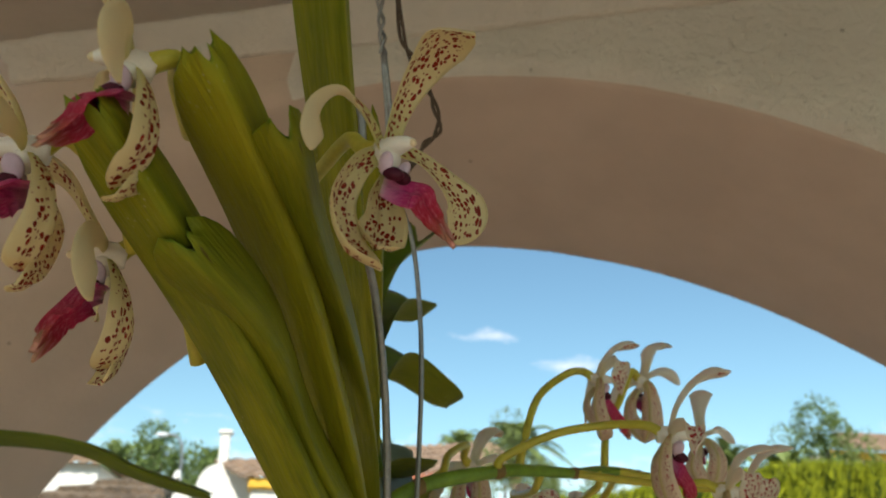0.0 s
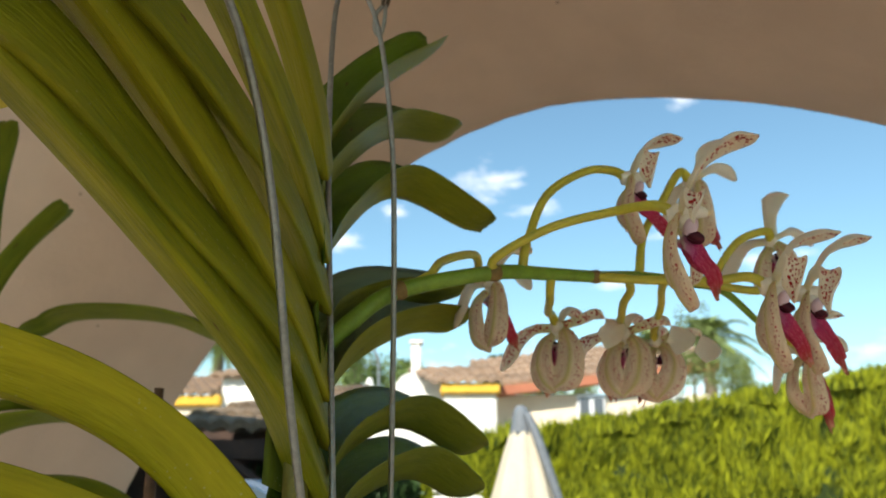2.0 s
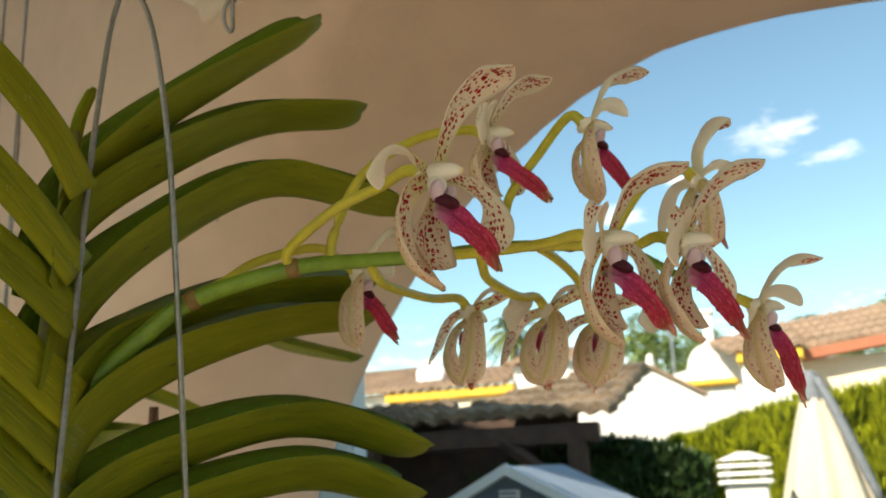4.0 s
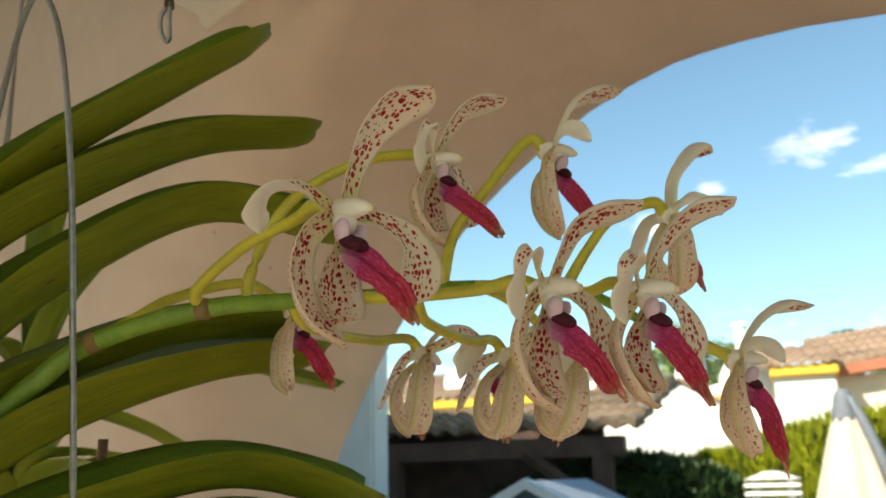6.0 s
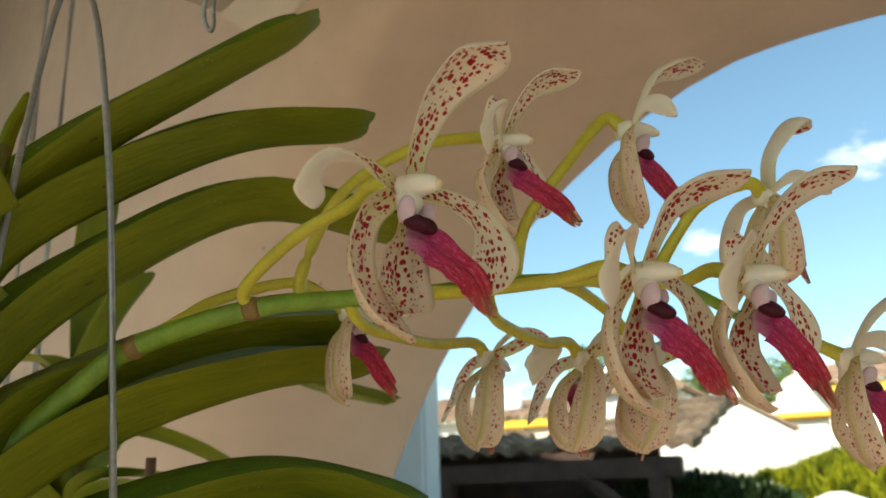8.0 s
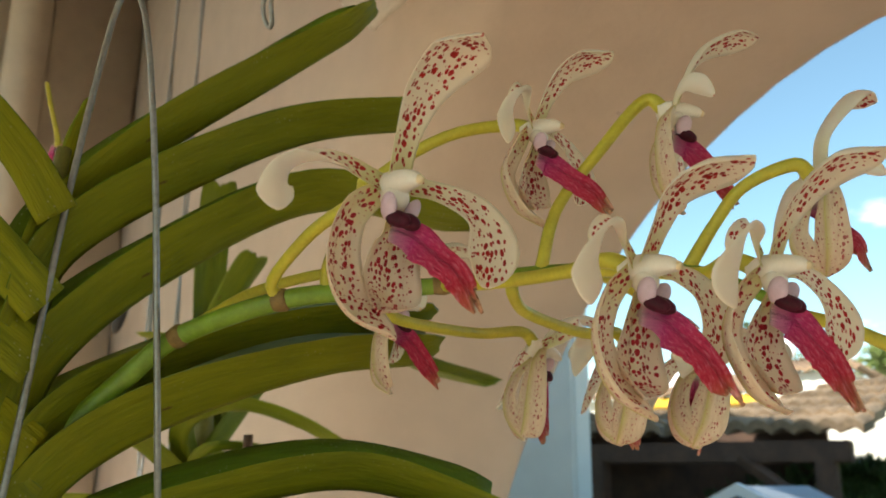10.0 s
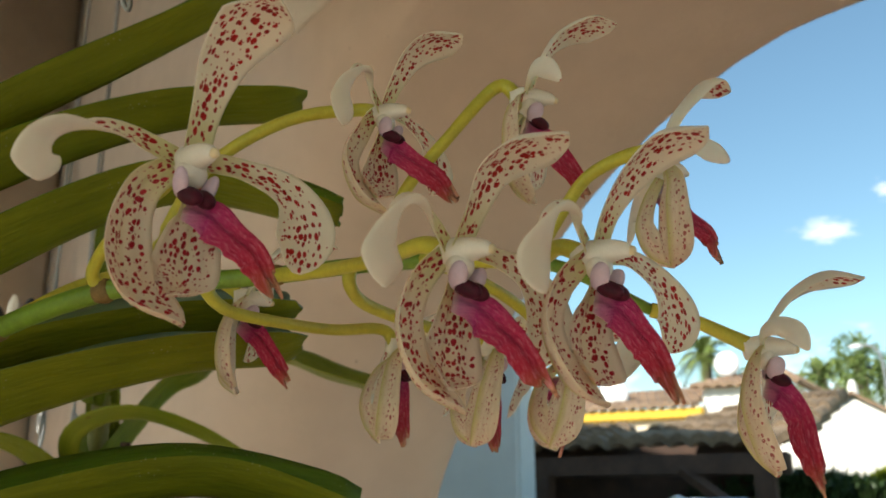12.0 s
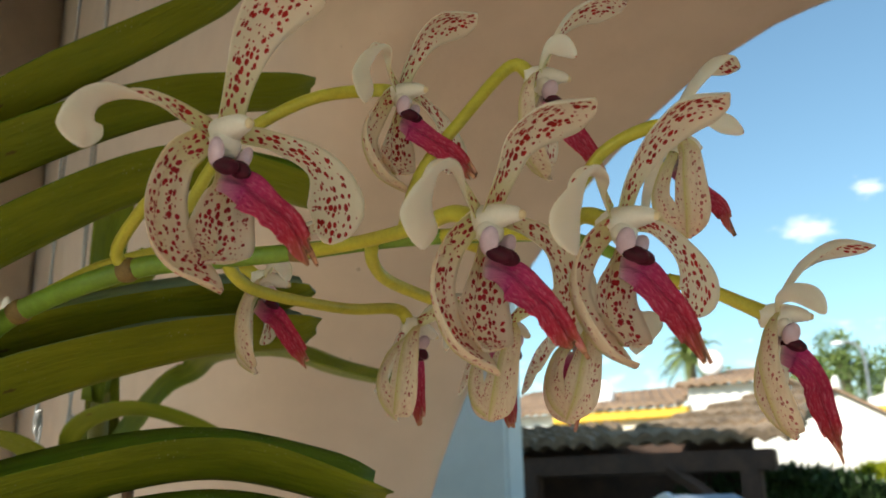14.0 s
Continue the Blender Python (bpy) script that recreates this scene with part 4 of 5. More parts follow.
# a second, older spray close to the leaves
flower((0.0490, 0.2300, 1.792), -50, -6, 1.0, 0, 12, [(0.0309, 0.2926, 1.8083), (0.0348, 0.2692, 1.8048), (0.0401, 0.2453, 1.8019)], OLD, late=True, open_=1.15, swing=30, lip=(1.8, -2.0), spoon=0.5)
flower((-0.012, 0.222, 1.803), -165, -8, 1.1, 0, 13, [(-0.004, 0.2753, 1.8139), (-0.0062, 0.2501, 1.8156), (-0.0077, 0.2301, 1.8138)], OLD, late=True, lip=(1.9, -2.3))
flower((-0.036, 0.240, 1.787), -172, -12, 1.1, 0, 14, [(-0.012, 0.262, 1.772), (-0.016, 0.252, 1.782), (-0.022, 0.246, 1.787)], OLD, late=True, lip=(1.9, -2.3))
flower((-0.020, 0.268, 1.772), -168, -12, 1.1, 0, 15, [(0.004, 0.300, 1.752), (0.000, 0.290, 1.764), (-0.006, 0.280, 1.771)], OLD, late=True, lip=(1.9, -2.3))
wires()


def small_orchid():
    plant = thing("small_orchid", "smaller green orchid with narrow arching leaves hanging behind", "orchid", (-0.263, 0.7589, 1.5556))
    bm = bmesh.new()
    tube(bm, [(-0.2634, 0.7591, 1.5261), (-0.2622, 0.7583, 1.6146), (-0.2596, 0.7575, 1.6884), (-0.2542, 0.7539, 1.7621)], [0.011, 0.011, 0.010, 0.007], 10, 20)
    hang(part("stem", bm, M_STEM, None), plant)
    count = itertools.count(60)

    def leaf(wide, *pts):
        k = next(count)
        strap_leaf(plant, pts, wide, (50, 18), [M_BACKLEAF, M_BACKLEAF], seed=k, notch=0.004, n=26)
    leaf(0.037, (-0.2543, 0.754, 1.7548), (-0.2565, 0.7506, 1.8064), (-0.2599, 0.7513, 1.8803), (-0.2574, 0.755, 1.9496))
    leaf(0.034, (-0.2543, 0.7511, 1.7548), (-0.2389, 0.7449, 1.7989), (-0.2148, 0.7418, 1.8355), (-0.1848, 0.7416, 1.8676))
    leaf(0.046, (-0.258, 0.7573, 1.7005), (-0.262, 0.82, 1.770), (-0.2454, 0.8458, 1.7884), (-0.2095, 0.8382, 1.8001), (-0.1317, 0.8318, 1.7950), (-0.0798, 0.8356, 1.7758), (-0.0185, 0.8361, 1.7588))
    leaf(0.034, (-0.26, 0.7578, 1.6648), (-0.2197, 0.7431, 1.6953), (-0.162, 0.7288, 1.7019), (-0.1076, 0.7147, 1.6895))
    leaf(0.037, (-0.2615, 0.7578, 1.6648), (-0.2595, 0.7138, 1.7031), (-0.2667, 0.67, 1.7224), (-0.2936, 0.6337, 1.7108))
    leaf(0.040, (-0.2603, 0.758, 1.6441), (-0.1804, 0.7147, 1.6549), (-0.1216, 0.686, 1.6483), (-0.0702, 0.6719, 1.624))
    leaf(0.031, (-0.2620, 0.7570, 1.6780), (-0.2426, 0.7264, 1.7257), (-0.194, 0.7361, 1.7431), (-0.1547, 0.7704, 1.7288), (-0.1213, 0.8052, 1.7011))
    leaf(0.022, (-0.2620, 0.7570, 1.6700), (-0.229, 0.7341, 1.7046), (-0.1963, 0.7459, 1.7113), (-0.1591, 0.7759, 1.7045))
    leaf(0.034, (-0.2611, 0.7633, 1.6885), (-0.278, 0.7744, 1.7403), (-0.304, 0.7854, 1.785), (-0.3508, 0.7994, 1.815))
    leaf(0.040, (-0.2635, 0.7581, 1.6294), (-0.2941, 0.7141, 1.6622), (-0.3384, 0.6702, 1.6672), (-0.3979, 0.6411, 1.6457))
    leaf(0.034, (-0.2605, 0.7571, 1.7327), (-0.285, 0.7711, 1.7699), (-0.3214, 0.7778, 1.8102), (-0.3729, 0.7702, 1.8197))
    st = thing("stake", "thin weathered brown stake in the small orchid", "stake", (-0.0655, 0.637, 1.55))
    bm = bmesh.new()
    tube(bm, [(-0.068, 0.638, 1.54), (-0.0665, 0.637, 1.62), (-0.066, 0.637, 1.67), (-0.0655, 0.6366, 1.7127)], [0.0034, 0.0034, 0.0036, 0.003], 8, 20)
    hang(part("rod", bm, M_STAKE, None), st)
    for x, y in ((-0.412, 0.801), (-0.442, 0.857)):
        w = thing("back_wire", "twisted grey wire hanging beside the small orchid", "wire", (x, y, 1.6), "hanging wires")
        c = spline([(x + 0.012, y, 1.55), (x + 0.006, y, 1.75), (x, y, 1.9), (x - 0.006, y, CEIL + 1.2)], 60)
        for ph in (0, math.pi):
            bm = bmesh.new()
            tube(bm, [tuple(p + np.array((math.cos(i * 0.7 + ph), math.sin(i * 0.7 + ph), 0)) * 0.0018) for i, p in enumerate(c)], [0.0014] * 60, 6, 120)
            hang(part("strand", bm, M_WIRE, None), w)
    cl = thing("plant_clip", "small black and white clip on a wire behind the leaves", "clip", (-0.588, 0.8637, 1.876))
    for dx in (-0.028, 0.028):
        bm = bmesh.new()
        blob(bm, (-0.588 + dx, 0.8637, 1.876), 0.011, 0.007, 0.026, Euler((0, radians(dx * 640), 0)).to_matrix())
        hang(part("jaw", bm, M_BLACK, None), cl)
    bm = bmesh.new()
    blob(bm, (-0.588, 0.86372, 1.887), 0.009, 0.006, 0.022)
    hang(part("body", bm, M_COL, None), cl)


small_orchid()


def bent_hook():
    """A wire bent into a narrow hook, hanging under the second spray."""
    ob = thing("wire_hook", "thin grey wire bent into a narrow hook", "wire", (-0.195, 0.575, 1.87), "hanging wires")
    bm = bmesh.new()
    tube(bm, [(-0.205, 0.566, 1.910), (-0.1925, 0.5703, 1.892), (-0.1845, 0.5745, 1.8835), (-0.1838, 0.5749, 1.8805), (-0.1956, 0.5772, 1.864), (-0.2035, 0.579, 1.8520), (-0.2068, 0.5788, 1.8508), (-0.2072, 0.5776, 1.8537), (-0.1984, 0.5755, 1.8683), (-0.1857, 0.5751, 1.8793)], [0.0009] * 10, 8, 70)
    hang(part("strand", bm, M_WIRE, None), ob)


bent_hook()


def withered_flower():
    """Dried red remains of a flower, from which the hook hangs."""
    ob = thing("withered_flower", "small withered red flower hanging above the wire hook", "flower", (-0.197, 0.565, 1.910))
    for pts in ([(-0.2007, 0.5635, 1.9100), (-0.2040, 0.5650, 1.9016), (-0.2070, 0.5656, 1.8970), (-0.2088, 0.5660, 1.8943)],
                [(-0.1963, 0.5648, 1.9090), (-0.1946, 0.5681, 1.8973), (-0.1950, 0.5695, 1.8920), (-0.1958, 0.5706, 1.8871)],
                [(-0.1950, 0.5650, 1.9085), (-0.1905, 0.5668, 1.9050), (-0.1881, 0.5680, 1.9020), (-0.1866, 0.5702, 1.8955)]):
        bm = bmesh.new()
        ribbon(bm, pts, [0.004, 0.007, 0.007, 0.003], [(0.1, -1, 0.2)] * 4, 0.0012, 16, 6, (20, 40), 0.2, tip=0.2, rag=0.15)
        bmesh.ops.recalc_face_normals(bm, faces=bm.faces)
        hang(part("petal", bm, M_LIP, None, "shrivelled red petal"), ob)
    bm = bmesh.new()
    tube(bm, [(-0.215, 0.56, 1.96), (-0.207, 0.561, 1.940), (-0.200, 0.5635, 1.920), (-0.197, 0.5645, 1.909)], [0.0016, 0.0016, 0.0018, 0.0026], 8, 14)
    hang(part("pedicel", bm, M_PED, None), ob)


withered_flower()



# ---- the garden and houses beyond ----
def tiled_roof(name, parent, a, b, c, d, mat_, pitch=0.16, rise=0.045, label=""):
    """A roof plane with rows of barrel tiles: eave from a to b, ridge from d to c."""
    a, b, c, d = (np.array(v, float) for v in (a, b, c, d))
    n = max(4, int(np.linalg.norm(b - a) / pitch))
    up = unit(np.cross(b - a, d - a))
    if up[2] < 0:
        up = -up
    bm = bmesh.new()
    rows = 5
    seg = 6
    grid = []
    for j in range(rows + 1):
        for lip in ((0, 1) if 0 < j < rows else (0,)):
            line = []
            for i in range(n * seg + 1):
                s, t = i / (n * seg), j / rows
                p = (a + (b - a) * s) * (1 - t) + (d + (c - d) * s) * t
                h = abs(math.sin(math.pi * i / seg)) * rise + (0.03 if (lip == 1 or j == 0) else 0.0)
                line.append(bm.verts.new(p + up * h))
            grid.append(line)
    for r0, r1 in zip(grid, grid[1:]):
        for i in range(n * seg):
            bm.faces.new((r0[i], r0[i + 1], r1[i + 1], r1[i]))
    ext = bmesh.ops.extrude_face_region(bm, geom=bm.faces[:])
    for v in [g for g in ext["geom"] if isinstance(g, bmesh.types.BMVert)]:
        v.co -= Vector(up) * 0.06
    bmesh.ops.recalc_face_normals(bm, faces=bm.faces)
    return hang(part(name, bm, mat_, None, label, smooth=False), parent)


def block(name, parent, x0, x1, y0, y1, z0, z1, mat_, bev=0.01, label="", rz=0.0):
    bm = bmesh.new()
    c = Matrix.Translation(((x0 + x1) / 2, (y0 + y1) / 2, 0)) @ Matrix.Rotation(radians(rz), 4, "Z")
    box(bm, (x0 - x1) / 2, (x1 - x0) / 2, (y0 - y1) / 2, (y1 - y0) / 2, z0, z1, c)
    if bev:
        bmesh.ops.bevel(bm, geom=bm.edges[:], offset=bev, segments=2, affect="EDGES")
    return hang(part(name, bm, mat_, None, label, smooth=False), parent)


def prism(name, parent, outline, y0, y1, mat_, label=""):
    """An upright slab with the outline (x, z), from y0 to y1."""
    bm = bmesh.new()
    f = [bm.verts.new((x, y0, z)) for x, z in outline]
    g = [bm.verts.new((x, y1, z)) for x, z in outline]
    bm.faces.new(f)
    bm.faces.new(list(reversed(g)))
    for i in range(len(f)):
        j = (i + 1) % len(f)
        bm.faces.new((f[i], g[i], g[j], f[j]))
    bmesh.ops.recalc_face_normals(bm, faces=bm.faces)
    return hang(part(name, bm, mat_, None, label, smooth=False), parent)


def window(parent, x, y, z, w, h):
    fr = block("window", parent, x - w / 2, x + w / 2, y - 0.06, y + 0.05, z, z + h, M_TRIM, 0.01)
    for sx in (-1, 1):
        p = block("pane", parent, x + sx * w / 4 - w / 4 + 0.04, x + sx * w / 4 + w / 4 - 0.04, y - 0.075, y - 0.05, z + 0.06, z + h - 0.06, M_GLASSD, 0.0)
        p.parent = fr
        p.matrix_parent_inverse = fr.matrix_world.inverted()


def foliage(bm, n, place, size, rng, droop=0.0):
    """Many small pointed leaf clumps."""
    for _ in range(n):
        p, out = place(rng)
        d = unit(np.array(out) + np.array([rng.gauss(0, .5), rng.gauss(0, .5), rng.gauss(0, .5) - droop]))
        side = unit(np.cross(d, np.array([rng.gauss(0, 1), rng.gauss(0, 1), rng.gauss(0, 1)])))
        L, W = size * rng.uniform(0.6, 1.4), size * rng.uniform(0.14, 0.28)
        p = np.array(p)
        q = [p, p + d * L * 0.4 + side * W, p + d * L, p + d * L * 0.4 - side * W]
        bm.faces.new([bm.verts.new(v) for v in q])


def sprays(bm, n, place, size, rng):
    """Feathery conifer sprays: three narrow blades fanned upwards from one point."""
    for _ in range(n):
        p, out = place(rng)
        p = np.array(p)
        lean = np.array(out) * 0.55 + np.array([rng.gauss(0, .28), rng.gauss(0, .28), 0.75])
        for _k in range(3):
            d = unit(lean + np.array([rng.gauss(0, .28), rng.gauss(0, .2), rng.gauss(0, .15)]))
            side = unit(np.cross(d, np.array([rng.gauss(0, .4), -1.0, rng.gauss(0, .4)])))
            L, W = size * rng.uniform(0.6, 1.35), size * rng.uniform(0.07, 0.13)
            bm.faces.new([bm.verts.new(v) for v in (p - side * W, p + side * W, p + d * L * 0.6 + side * W * 0.8, p + d * L)])


def hedge(name, label, line, depth, mat_, n, size, seed, feathery=False):
    """A clipped hedge: line of (x, y, top); a dark body for the shade inside and a coat of sprays."""
    ob = thing(name, label, "hedge", (line[0][0], line[0][1], 0.0))
    rng = random.Random(seed)
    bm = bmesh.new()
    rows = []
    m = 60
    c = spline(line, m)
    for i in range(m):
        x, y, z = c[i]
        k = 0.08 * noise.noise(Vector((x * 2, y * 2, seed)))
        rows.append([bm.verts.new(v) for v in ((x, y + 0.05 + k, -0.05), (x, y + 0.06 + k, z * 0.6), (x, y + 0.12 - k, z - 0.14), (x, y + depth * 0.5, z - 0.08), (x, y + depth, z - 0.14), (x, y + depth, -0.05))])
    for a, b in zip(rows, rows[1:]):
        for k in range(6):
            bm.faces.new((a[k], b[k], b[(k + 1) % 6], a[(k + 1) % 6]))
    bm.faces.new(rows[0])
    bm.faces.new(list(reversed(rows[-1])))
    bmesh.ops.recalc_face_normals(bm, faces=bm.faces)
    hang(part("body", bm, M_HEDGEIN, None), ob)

    def place(r):
        s = r.random() * (m - 1)
        i = int(s)
        x, y, z = c[i] + (c[min(i + 1, m - 1)] - c[i]) * (s - i)
        k = 0.10 * noise.noise(Vector((x * 2.3, r.random() * 2, seed)))
        if r.random() < 0.42:
            yy = r.random()
            bump_ = 0.10 * noise.noise(Vector((x * 3.1, yy * 3, seed + 5))) + 0.05 * noise.noise(Vector((x * 9, yy * 7, seed)))
            return (x, y + depth * yy, z - 0.13 + bump_), (0, -0.2, 1.2)
        zz = z * (0.55 + 0.45 * r.random()) - 0.06
        bump_ = 0.12 * noise.noise(Vector((x * 3.3, zz * 3.3, seed + 9)))
        return (x, y + 0.06 - abs(k) * 0.4 + bump_, zz), (0, -0.45, 1.1)
    bm = bmesh.new()
    (sprays if feathery else foliage)(bm, n, place, size, rng)
    f = part("foliage", bm, mat_, None, smooth=False)
    f["kind"] = "stuff"
    hang(f, ob)


def palm(x, y, h, r, seed, label="feathery palm behind the houses"):
    ob = thing("palm_tree", label, "palm", (x, y, 0), "palms")
    rng = random.Random(seed)
    bm = bmesh.new()
    tube(bm, [(x, y, -0.1), (x + 0.1, y, h * 0.5), (x, y, h - 0.1), (x, y, h)], [0.22, 0.18, 0.17, 0.1], 10, 24)
    hang(part("trunk", bm, M_TRUNK, None), ob)
    bm = bmesh.new()
    for k in range(34):
        a, e = rng.uniform(0, 6.283), rng.uniform(-0.5, 1.35)
        L = r * rng.uniform(0.8, 1.15)
        d = np.array((math.cos(a) * math.cos(e), math.sin(a) * math.cos(e), math.sin(e)))
        pts = [np.array((x, y, h)) + d * L * s - np.array((0, 0, 0.55 * r)) * s ** 2.2 for s in np.linspace(0, 1, 12)]
        for i in range(11):
            t = unit(pts[i + 1] - pts[i])
            side = unit(np.cross(t, (0, 0, 1)))
            for sg in (1, -1):
                for o in (0.0, 0.5):
                    b = pts[i] + (pts[i + 1] - pts[i]) * o
                    tip = b + t * r * 0.20 + sg * side * r * 0.24 * (1 - 0.55 * i / 11) - np.array((0, 0, 0.08 * r))
                    bm.faces.new([bm.verts.new(v) for v in (b, b + t * r * 0.05, tip)])
    f = part("crown", bm, M_PALM, None, smooth=False)
    f["kind"] = "stuff"
    hang(f, ob)


def tree(x, y, h, r, seed, label="round broadleaf tree beyond the garden", trunk=0.12, mat_=None):
    ob = thing("tree", label, "tree", (x, y, 0), "trees")
    rng = random.Random(seed)
    bm = bmesh.new()
    tube(bm, [(x, y, -0.1), (x + 0.05, y, h * 0.3), (x, y, h * 0.6), (x, y, h * 0.85)], [trunk, trunk * 0.8, trunk * 0.5, trunk * 0.2], 8, 16)
    for k in range(7):
        a = rng.uniform(0, 6.28)
        z = h * rng.uniform(0.4, 0.7)
        tube(bm, [(x, y, z), (x + math.cos(a) * r * 0.4, y + math.sin(a) * r * 0.4, z + r * 0.4), (x + math.cos(a) * r * 0.8, y + math.sin(a) * r * 0.8, z + r * 0.6)], [trunk * 0.4, trunk * 0.25, trunk * 0.1], 6, 8)
    hang(part("trunk", bm, M_TRUNK, None), ob)
    cl = [(np.array((x, y, h - r)) + np.array((rng.gauss(0, .5), rng.gauss(0, .5), rng.gauss(0, .42))) * r, r * rng.uniform(0.3, 0.5)) for _ in range(16)]

    def place(q):
        c, s = q.choice(cl)
        d = unit(np.array((q.gauss(0, 1), q.gauss(0, 1), q.gauss(0, 1))))
        return c + d * s * q.uniform(0.6, 1.0), d
    bm = bmesh.new()
    foliage(bm, 4200, place, r * 0.095, rng)
    f = part("crown", bm, mat_ or M_TREE, None, smooth=False)
    f["kind"] = "stuff"
    hang(f, ob)


def ground():
    bm = bmesh.new()
    bm.faces.new([bm.verts.new((math.cos(2 * math.pi * i / 48) * 2500, math.sin(2 * math.pi * i / 48) * 2500, -0.13)) for i in range(48)])
    tagged(link_mesh("ground", bm, M_GROUND, smooth=False), "dry garden ground stretching away to the horizon", "ground", kind="structure")


ground()


def umbrella():
    ob = thing("garden_umbrella", "closed cream canvas garden umbrella with a dark grey cap", "umbrella", (0.50, 5.5, -0.13))
    bm = bmesh.new()
    tube(bm, [(0.50, 5.5, -0.13), (0.50, 5.5, 0.8), (0.49, 5.5, 1.6), (0.49, 5.5, 2.06)], [0.025] * 4, 8, 8)
    hang(part("pole", bm, M_WOOD, None), ob)
    bm = bmesh.new()
    rows = []
    for i in range(26):
        t = i / 25
        z = 2.02 - 1.15 * t
        r = 0.035 + 0.20 * min(1, t / 0.55) ** 0.8 - 0.10 * max(0, t - 0.55)
        row = []
        for k in range(48):
            a = 2 * math.pi * k / 48
            f = r * (1 + (0.05 + 0.22 * t) * math.cos(8 * a + 1.2 * math.sin(3 * t)) * 0.7)
            row.append(bm.verts.new((0.49 + 0.03 * t + f * math.cos(a), 5.5 + f * math.sin(a), z + 0.02 * t * math.sin(8 * a))))
        rows.append(row)
    for a, b in zip(rows, rows[1:]):
        for k in range(48):
            bm.faces.new((a[k], a[(k + 1) % 48], b[(k + 1) % 48], b[k]))
    bm.faces.new(list(reversed(rows[0])))
    bmesh.ops.recalc_face_normals(bm, faces=bm.faces)
    hang(part("canopy", bm, M_CANVAS, None, "folded cream canvas"), ob)
    bm = bmesh.new()
    tube(bm, [(0.49, 5.5, 1.93), (0.49, 5.5, 2.02), (0.488, 5.5, 2.08), (0.488, 5.5, 2.11)], [0.075, 0.06, 0.045, 0.02], 12, 10)
    hang(part("cap", bm, M_GREY, None, "dark grey cap"), ob)
    bm = bmesh.new()
    tube(bm, [(0.52, 5.44, 2.06), (0.58, 5.4, 1.9), (0.66, 5.38, 1.65), (0.74, 5.38, 1.40)], [0.022, 0.028, 0.028, 0.022], 8, 14)
    hang(part("strap", bm, M_GREY, None, "grey cover strap hanging down"), ob)


umbrella()


def chimney_pot():
    ob = thing("garden_chimney", "white louvred chimney of a garden barbecue", "chimney", (0.1, 5.05, -0.13))
    block("shaft", ob, 0.00, 0.205, 4.95, 5.15, -0.13, 1.52, M_HWHITE, 0.008)
    for z in (1.525, 1.565, 1.605):
        block("louvre", ob, -0.03, 0.235, 4.92, 5.18, z, z + 0.022, M_HWHITE, 0.006)
        for sx in (0.02, 0.185):
            block("spacer", ob, sx - 0.015, sx + 0.015, 4.97, 5.13, z + 0.022, z + 0.04, M_HWHITE, 0.0)
    prism("cap", ob, [(-0.03, 1.645), (0.235, 1.645), (0.13, 1.685), (0.075, 1.685)], 4.92, 5.18, M_HWHITE)


chimney_pot()


def shed():
    ob = thing("garden_shed", "small blue-grey plastic garden shed with white trim", "shed", (-0.86, 4.4, -0.13))
    ax, az, y0, y1 = -0.86, 1.67, 4.0, 5.1
    hw, ez = 0.62, 1.38
    prism("gable_wall", ob, [(ax - hw + 0.05, -0.13), (ax + hw - 0.05, -0.13), (ax + hw - 0.05, ez), (ax, az - 0.03), (ax - hw + 0.05, ez)], y0 + 0.04, y1 - 0.04, M_SHED)
    for s in (-1, 1):
        bm = bmesh.new()
        p = [(ax, y0, az), (ax + s * hw, y0, ez - 0.03), (ax + s * hw, y1, ez - 0.03), (ax, y1, az)]
        f = [bm.verts.new(v) for v in p] + [bm.verts.new((v[0], v[1], v[2] - 0.03)) for v in p]
        for q in ((0, 1, 2, 3), (7, 6, 5, 4), (0, 4, 5, 1), (1, 5, 6, 2), (2, 6, 7, 3), (3, 7, 4, 0)):
            bm.faces.new([f[i] for i in q])
        bmesh.ops.recalc_face_normals(bm, faces=bm.faces)
        hang(part("roof_panel", bm, M_SHEDROOF, None, smooth=False), ob)
        bm = bmesh.new()
        d = Vector((s * hw, 0, ez - 0.03 - az))
        p = [(ax, y0 - 0.03, az + 0.012), (ax + d.x, y0 - 0.03, az + d.z + 0.012), (ax + d.x, y0 - 0.03, az + d.z - 0.035), (ax, y0 - 0.03, az - 0.035)]
        f = [bm.verts.new(v) for v in p] + [bm.verts.new((v[0], y0 + 0.02, v[2])) for v in p]
        for q in ((0, 1, 2, 3), (7, 6, 5, 4), (0, 4, 5, 1), (1, 5, 6, 2), (2, 6, 7, 3), (3, 7, 4, 0)):
            bm.faces.new([f[i] for i in q])
        bmesh.ops.recalc_face_normals(bm, faces=bm.faces)
        hang(part("barge_board", bm, M_TRIM, None, "white barge board", smooth=False), ob)
    v = block("vent", ob, ax - 0.045, ax + 0.045, y0 + 0.015, y0 + 0.05, az - 0.17, az - 0.10, M_TRIM, 0.004, "white louvred vent")
    for k in range(3):
        s = block("slat", ob, ax - 0.035, ax + 0.035, y0 + 0.008, y0 + 0.016, az - 0.163 + k * 0.022, az - 0.153 + k * 0.022, M_SHED, 0.0)
        s.parent = v
        s.matrix_parent_inverse = v.matrix_world.inverted()


shed()


